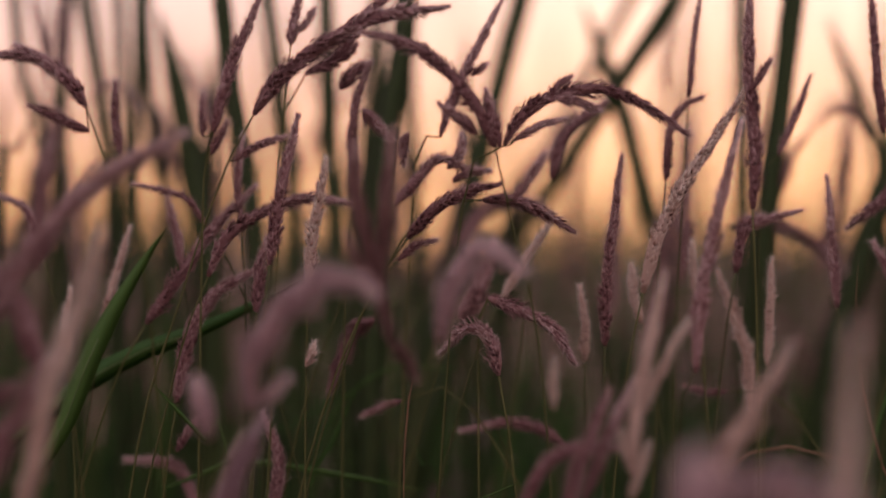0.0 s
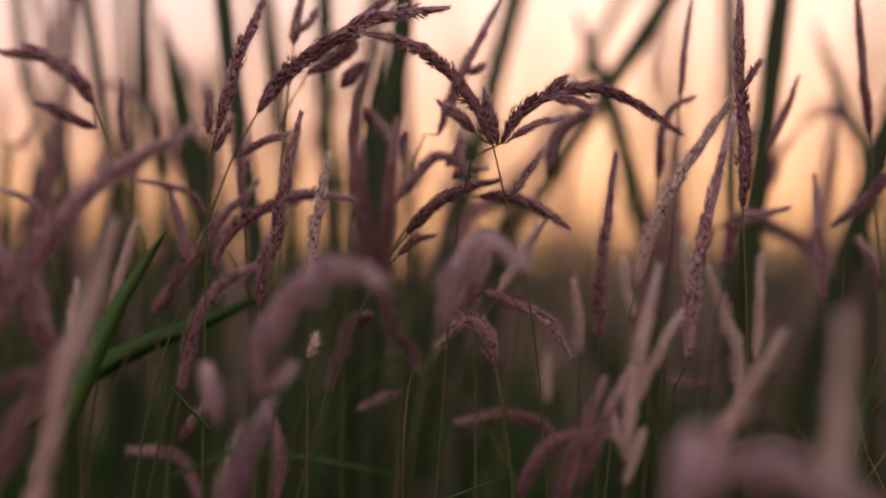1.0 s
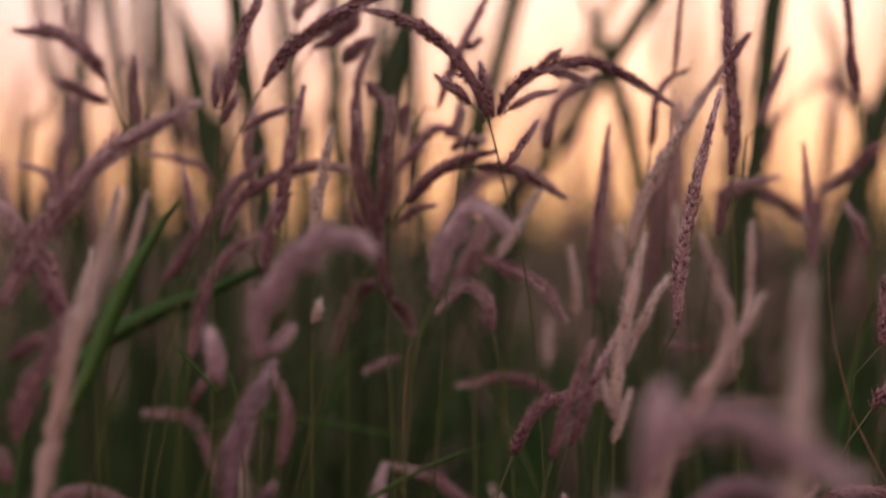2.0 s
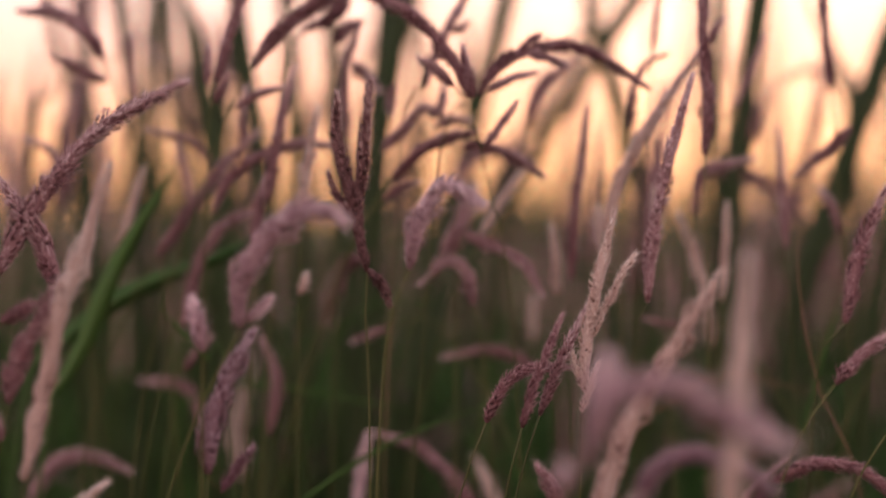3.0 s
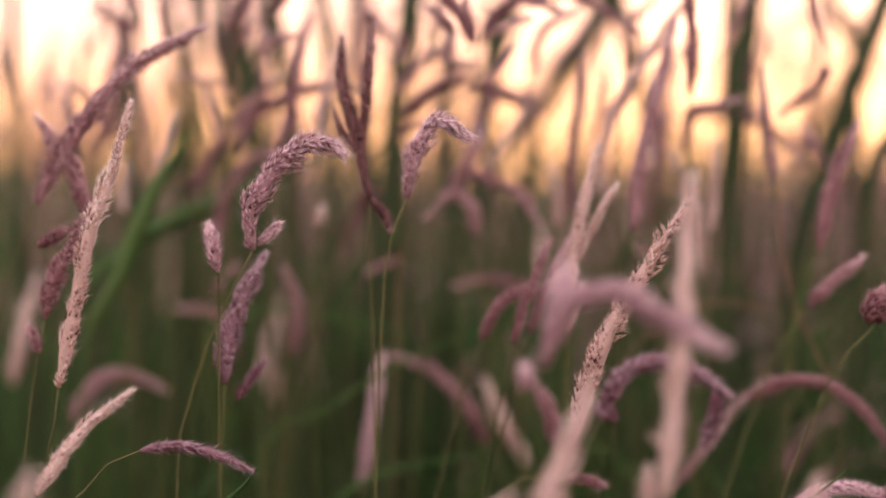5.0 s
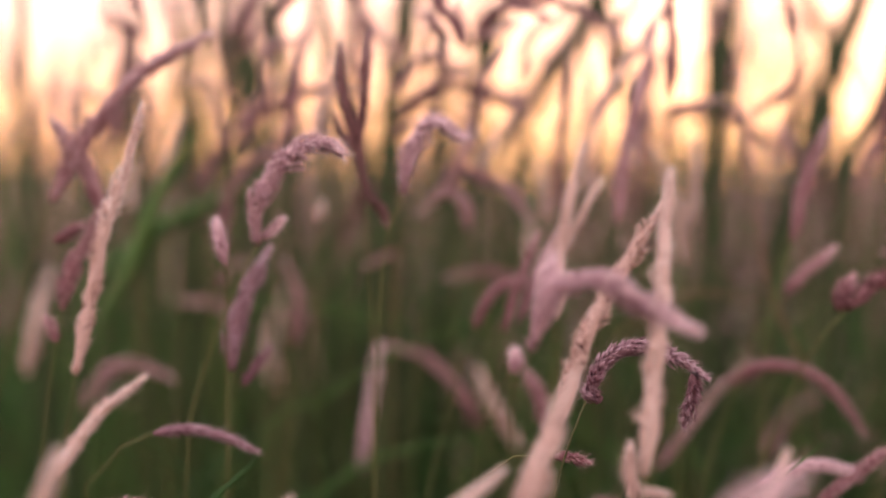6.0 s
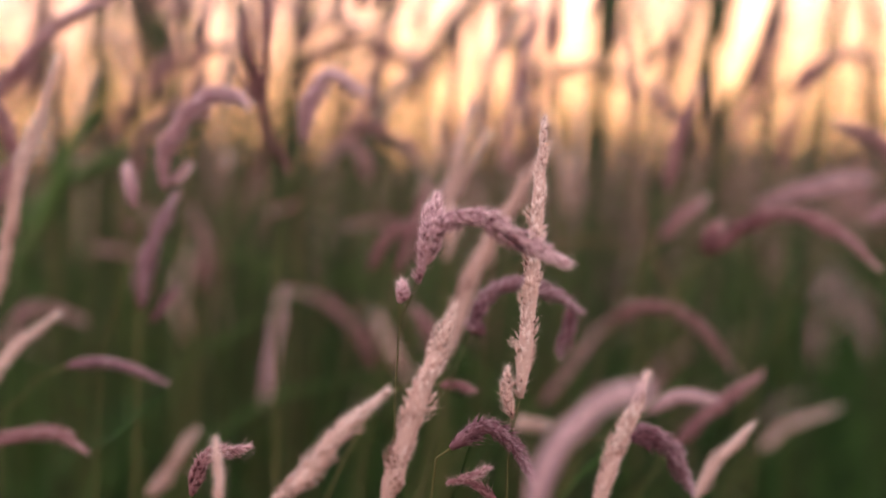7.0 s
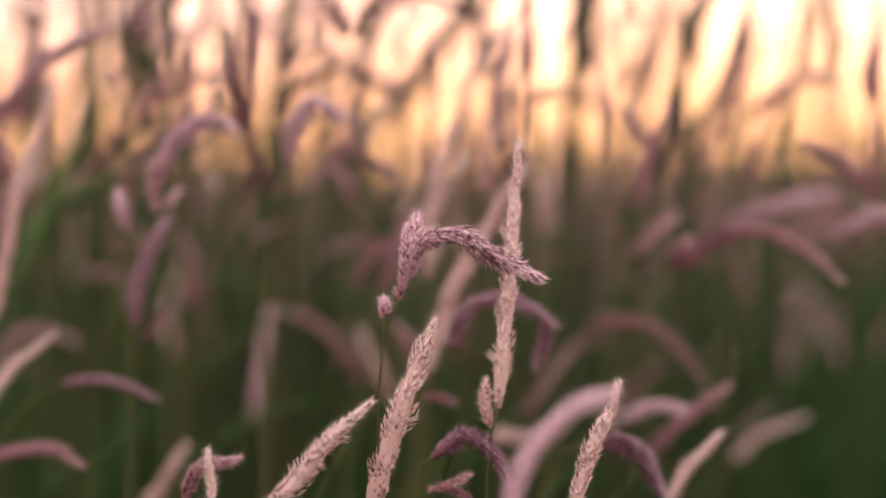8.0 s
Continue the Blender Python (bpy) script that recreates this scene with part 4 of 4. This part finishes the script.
blade(GREEN, 2.8, [(-0.057, 0.732, 0.598), (-0.039, 0.733, 0.638), (-0.024, 0.733, 0.652), (-0.014, 0.733, 0.650), (-0.001, 0.733, 0.650), (0.013, 0.733, 0.650)])
blade(DRY, 1.7, [(0.088, 0.683, 0.570), (0.108, 0.684, 0.604), (0.132, 0.684, 0.621), (0.149, 0.684, 0.620), (0.164, 0.683, 0.616), (0.175, 0.683, 0.614)])
blade(LEAF, 2.9, [(0.168, 0.678, 0.581), (0.173, 0.678, 0.605), (0.180, 0.679, 0.635), (0.190, 0.680, 0.664)])
blade(DRY, 1.5, [(-0.016, 0.652, 0.604), (-0.015, 0.653, 0.632), (-0.013, 0.653, 0.651), (-0.010, 0.653, 0.661)])
blade(LEAF, 2.6, [(-0.088, 0.745, 0.596), (-0.073, 0.745, 0.619), (-0.060, 0.746, 0.629), (-0.052, 0.746, 0.634), (-0.042, 0.746, 0.638)])
blade(LEAF, 3.2, [(-0.072, 0.649, 0.490), (-0.049, 0.653, 0.524), (-0.025, 0.656, 0.539), (-0.003, 0.658, 0.544), (0.018, 0.660, 0.548), (0.034, 0.661, 0.552)])
blade(LEAF, 4.3, [(-0.095, 0.519, 0.522), (-0.084, 0.520, 0.543), (-0.066, 0.522, 0.559), (-0.055, 0.523, 0.572)])
blade(REED, 4.8, [(0.275, 0.759, 0.628), (0.277, 0.763, 0.682), (0.285, 0.767, 0.730), (0.298, 0.771, 0.785), (0.332, 0.781, 0.926)])
blade(REED, 5.6, [(0.338, 0.847, 0.622), (0.334, 0.852, 0.704), (0.330, 0.858, 0.790), (0.324, 0.869, 0.946)])
blade(REED, 5.7, [(0.215, 0.728, 0.657), (0.231, 0.732, 0.705), (0.246, 0.735, 0.749), (0.258, 0.738, 0.789), (0.297, 0.748, 0.923)])
blade(REED, 5.3, [(0.269, 0.874, 0.660), (0.280, 0.879, 0.740), (0.278, 0.884, 0.797), (0.274, 0.894, 0.954)])
blade(REED, 5.9, [(0.362, 0.828, 0.656), (0.353, 0.832, 0.718), (0.356, 0.837, 0.787), (0.360, 0.848, 0.941)])
blade(REED, 6.9, [(-0.254, 0.820, 0.654), (-0.259, 0.824, 0.716), (-0.261, 0.830, 0.798), (-0.264, 0.839, 0.943)])
blade(REED, 6.3, [(-0.193, 0.847, 0.660), (-0.197, 0.851, 0.723), (-0.195, 0.856, 0.800), (-0.188, 0.867, 0.947)])
blade(REED, 5.7, [(-0.172, 0.886, 0.660), (-0.170, 0.891, 0.725), (-0.173, 0.897, 0.803), (-0.181, 0.906, 0.955)])


# ---- more stalks behind them, alike, each of its own lean ----
def in_way(x, y):
    """The strip along which the camera slides stays free."""
    return -0.75 < y < 0.58 and abs(x - 0.04) < 0.30 + 0.1


rng = np.random.default_rng(11)
patterns = []
for k in range(8):
    top = (0.66, 0.70, 0.64, 0.72, 0.68, 0.62, 0.70, 0.66)[k]
    bend = (0.1, 0.5, 0.9, 0.2, 0.7, 0.05, 1.1, 0.35)[k]
    reach = (0.09, 0.08, 0.085, 0.10, 0.075, 0.07, 0.09, 0.08)[k]
    p, line = Vector((0.02 * k - 0.08 + 0.0, 30.0, top - reach)), []
    for s in range(5):
        line.append(tuple(p))
        turn = 0.12 + bend * s * 0.55
        p = p + Vector((math.sin(turn), 0.12, math.cos(turn))) * reach / 4
    patterns.append(stalk({2: ROSE, 5: STRAW, 7: ROSE}.get(k, MAUVE), (7.5, 9.0, 8.0, 9.5, 8.5, 7.0, 9.0, 8.5)[k], line, dense=0.3))
for k in range(112):
    y = 0.95 + 1.5 * rng.uniform(0, 1) ** 1.3
    x = rng.uniform(-1, 1) * (0.30 * y + 0.12) + 0.02
    low = 0.0 if y > 1.3 else -0.08
    m = pose(x, y, 0, rng.normal(0, 2.5), rng.normal(0, 4), rng.uniform(-40, 40) + (180 if rng.uniform() < 0.45 else 0))
    z = rng.normal(0.91, 0.05) + low
    copy_thing(patterns[k % 8], m @ Matrix.Diagonal((1, 1, z, 1)))
for k in range(30):
    y = rng.uniform(0.92, 1.55)
    x = rng.choice((rng.uniform(-0.31, 0.0), rng.uniform(-0.31, 0.0), rng.uniform(0.22, 0.32))) * y
    m = pose(x, y, 0, rng.normal(0, 2.5), rng.normal(0, 5), rng.uniform(-40, 40) + (180 if rng.uniform() < 0.45 else 0))
    copy_thing(patterns[(k * 3) % 8], m @ Matrix.Diagonal((1, 1, rng.uniform(1.04, 1.22), 1)))
# a denser stand behind the right-hand half of the clearing
stand = np.random.default_rng(23)
for k in range(34):
    y = stand.uniform(1.0, 1.9)
    x = stand.uniform(0.03, 0.36) * y
    m = pose(x, y, 0, stand.normal(0, 2.5), stand.normal(0, 5), stand.uniform(-40, 40) + (180 if stand.uniform() < 0.5 else 0))
    copy_thing(patterns[(k * 5) % 8], m @ Matrix.Diagonal((1, 1, stand.uniform(0.88, 1.0), 1)))
for k, ob in enumerate(patterns):
    ob.matrix_basis = pose(-0.45 + 0.13 * k, 1.15 + 0.09 * (k % 3), 0, 0, 0, 37 * k)


# ---- tall reeds further back ----
for k in range(46):
    y = 1.2 + 2.2 * rng.uniform(0, 1)
    x = rng.uniform(-1, 1) * (0.32 * y + 0.1) + 0.03 + (0.12 if k % 3 == 0 else 0.0)
    high = rng.uniform(0.75, 1.25)
    lean = rng.normal(0, 0.10)
    line = [(x + lean * u * u * 1.2 + 0.0 * k, y, high * u) for u in (0.35, 0.6, 0.8, 1.0)]
    blade(REED if k % 4 else LEAF, rng.uniform(4, 9), line)


for k in range(26):
    y = rng.uniform(0.95, 1.7)
    x = rng.choice((rng.uniform(-0.32, 0.0), rng.uniform(-0.32, 0.0), rng.uniform(0.22, 0.32))) * y
    high = rng.uniform(0.72, 0.92)
    lean = rng.normal(0, 0.14)
    line = [(x + lean * u ** 2.2, y, high * (u - 0.03 * u ** 4)) for u in (0.35, 0.6, 0.8, 1.0)]
    blade(LEAF if k % 3 else REED, rng.uniform(2.2, 6.0), line)


# ---- clumps of broad reeds behind, a few leaves from one root each ----
for k, aim in enumerate((-0.06, 0.07, 0.14, 0.195, 0.25, 0.31)):
    y = rng.uniform(1.9, 2.6)
    for leaf in range(3):
        x = aim * y + rng.normal(0, 0.014)
        high, lean = rng.uniform(0.88, 1.15), rng.normal(0, 0.07)
        line = [(x + lean * u ** 2.2, y + 0.02 * leaf, high * u - fall(y)) for u in (0.35, 0.6, 0.8, 1.0)]
        blade(REED, rng.uniform(9, 15), line)


# ---- lax leaves further back that arch across one another ----
for k in range(34):
    y = rng.uniform(1.5, 3.2)
    x = rng.uniform(-0.34, 0.36) * y
    high, lean = rng.uniform(0.66, 0.92), rng.normal(0, 0.45)
    droop = rng.uniform(0.0, 0.16)
    line = [(x + lean * u ** 2.6 * high, y, high * (u - droop * u ** 5) - fall(y)) for u in (0.4, 0.6, 0.75, 0.88, 1.0)]
    blade(LEAF if k % 3 else REED, rng.uniform(3.0, 8.0), line)


# ---- a thicket of reed leaves beside the first stalks, and leaves crossing low among the stems ----
for k in range(52):
    y = rng.uniform(0.80, 1.05)
    x = rng.uniform(-0.33, -0.03) * y if k < 36 else rng.uniform(-0.03, 0.29) * y
    high = (0.64 + 0.16 * rng.uniform(0, 1) ** 1.6) if k < 36 else rng.uniform(0.62, 0.72)
    lean, arch = rng.normal(0, 0.16), rng.uniform(0, 0.05)
    line = [(x + lean * u ** 2.2 * high, y + 0.05 * lean * u, high * (u - arch * u ** 3)) for u in (0.35, 0.6, 0.82, 1.0)]
    blade((REED, LEAF, REED, GREEN)[k % 4], rng.uniform(5.5, 12.0), line)
for k in range(60):
    y = rng.uniform(0.70, 1.35)
    x = rng.uniform(-0.31, 0.31) * y + 0.03
    high = rng.uniform(0.44, 0.58) + 0.05 * (y - 0.7)
    lean, arch = rng.normal(0, 0.45), rng.uniform(0, 0.22)
    line = [(x + lean * u ** 2.4 * high, y + 0.1 * lean * u, high * (u - arch * u ** 4)) for u in (0.35, 0.6, 0.82, 1.0)]
    blade((LEAF, GREEN, LEAF, GREEN, DRY)[k % 5], rng.uniform(1.8, 4.5), line)


# ---- the thick of the grass: leaves nobody could count ----
def leaf_mass():
    rng = np.random.default_rng(21)
    verts, faces, uvs = [], [], []

    def one(x, y, high, width, segs):
        lean = rng.normal(0, 0.48, 2)
        u = np.linspace(0, 1, segs)
        droop = rng.uniform(0, 0.62) ** 2
        path = np.stack([x + lean[0] * high * u ** 1.8, y + 0.6 * lean[1] * high * u ** 1.8, high * (u - droop * u ** 4) - fall(y)], 1)
        turn = rng.uniform(0, 6.28)
        v, f, uv = strip(path, width, np.array((0.6 * math.cos(turn), math.sin(turn), 0.1)), taper=0.7)
        o = sum_count[0]
        verts.append(v)
        uvs.append(uv)
        faces.extend([tuple(i + o for i in q) for q in f])
        sum_count[0] += len(v)

    sum_count = [0]
    for _ in range(8500):
        y = 0.62 + 2.6 * rng.uniform(0, 1) ** 1.3
        x = rng.uniform(-1, 1) * (0.32 * y + 0.15) + 0.02
        tall = 0.53 + 0.17 * min(1, max(0, (y - 0.6) / 0.7))
        if not in_way(x, y):
            one(x, y, tall * rng.uniform(0.75, 1.06), rng.uniform(0.003, 0.008), 7 if y < 1.8 else 5)
    for _ in range(3000):
        y = 3.0 + 9.0 * rng.uniform(0, 1) ** 1.5
        x = rng.uniform(-1, 1) * (0.34 * y + 0.2)
        one(x, y, rng.uniform(0.44, 0.60), rng.uniform(0.010, 0.02), 4)
    # the same grass to both sides and behind, as slim three-sided leaves
    ring = np.array((0.0, 2.1, 4.2))
    for _ in range(34000):
        far, angle = 0.5 + 6.5 * rng.uniform(0, 1) ** 0.75, rng.uniform(0, 6.28)
        x, y = 0.04 + far * math.cos(angle), 0.1 + far * math.sin(angle)
        if in_way(x, y) or (y > 0.6 and abs(x - 0.02) < 0.32 * y + 0.12):
            continue
        high, wide = rng.uniform(0.34, 0.64), rng.uniform(0.004, 0.010)
        lean, turn, droop = rng.normal(0, 0.3, 2) * high, rng.uniform(0, 6.28), rng.uniform(0, 0.25)
        corner = np.stack([np.cos(ring) * math.cos(turn) - 0.25 * np.sin(ring) * math.sin(turn), np.cos(ring) * math.sin(turn) + 0.25 * np.sin(ring) * math.cos(turn), 0 * ring], 1) * wide
        foot, waist = np.array((x, y, -fall(y))), np.array((x + lean[0] * 0.35, y + lean[1] * 0.35, high * 0.65 - fall(y)))
        point = np.array((x + lean[0], y + lean[1], high * (1 - droop) - fall(y)))
        o = sum_count[0]
        verts.append(np.concatenate([foot + corner * 0.6, waist + corner * 0.8, point[None]]))
        uvs.append(np.array([(0, 0), (0.5, 0), (1, 0), (0, 0.6), (0.5, 0.6), (1, 0.6), (0.5, 1.0)]))
        faces.extend([(o, o + 1, o + 4, o + 3), (o + 1, o + 2, o + 5, o + 4), (o + 2, o, o + 3, o + 5), (o + 3, o + 4, o + 6), (o + 4, o + 5, o + 6), (o + 5, o + 3, o + 6)])
        sum_count[0] += 7
    ob = new("meadow_grass", mesh_of("meadow_grass", np.concatenate(verts), faces, MAT_LEAF, np.concatenate(uvs)))
    return tagged(ob, "thick dark green meadow grass leaves", "grass", kind="stuff")


leaf_mass()


def far_heads():
    """Seed heads further back and all round in the field, each a bent bumpy spindle on a stem."""
    rng = np.random.default_rng(8)
    verts, faces, total, green = [], [], 0, []
    for k in range(7400):
        if k < 1300:
            y = 1.65 + 12 * rng.uniform(0, 1) ** 1.7
            x = rng.uniform(-1, 1) * (0.34 * y + 0.2)
        else:
            far, angle = 0.6 + 6.4 * rng.uniform(0, 1) ** 0.7, rng.uniform(0, 6.28)
            x, y = 0.04 + far * math.cos(angle), 0.1 + far * math.sin(angle)
            if in_way(x, y) or (y > 0.4 and abs(x - 0.02) < 0.32 * y + 0.22):
                continue
        top, tall = rng.normal(0.600, 0.036) - fall(y), rng.uniform(0.07, 0.11)
        bend = rng.normal(0, 0.7)
        u = np.linspace(0, 1, 7)
        aim = rng.uniform(0, 6.28) if k >= 1300 else 0.0
        out = bend * tall * 0.7 * u ** 2
        path = np.stack([x + out * math.cos(aim), y + out * math.sin(aim), top - tall + tall * (u - 0.25 * abs(bend) * u ** 2)], 1)
        rad = rng.uniform(0.0035, 0.0055) * np.sin(np.linspace(0.5, 2.95, 7)) * rng.uniform(0.75, 1.2, 7)
        v, f = tube(path, rad, 5)
        verts.append(v)
        faces.extend([tuple(i + total for i in q) for q in f])
        green += [0] * len(f)
        total += len(v)
        low = np.stack([np.linspace(x - 0.03 * bend, x, 3), np.full(3, y), np.linspace(-fall(y), top - tall, 3)], 1)
        v, f = tube(low, np.full(3, 0.0009), 3)
        verts.append(v)
        faces.extend([tuple(i + total for i in q) for q in f])
        green += [1] * len(f)
        total += len(v)
    me = mesh_of("distant_seed_heads", np.concatenate(verts), faces, MAT_FAR)
    me.materials.append(MAT_STEM)
    me.polygons.foreach_set("material_index", green)
    ob = new("distant_seed_heads", me)
    return tagged(ob, "mass of mauve-brown seed heads all over the field", "grass", kind="stuff")


far_heads()
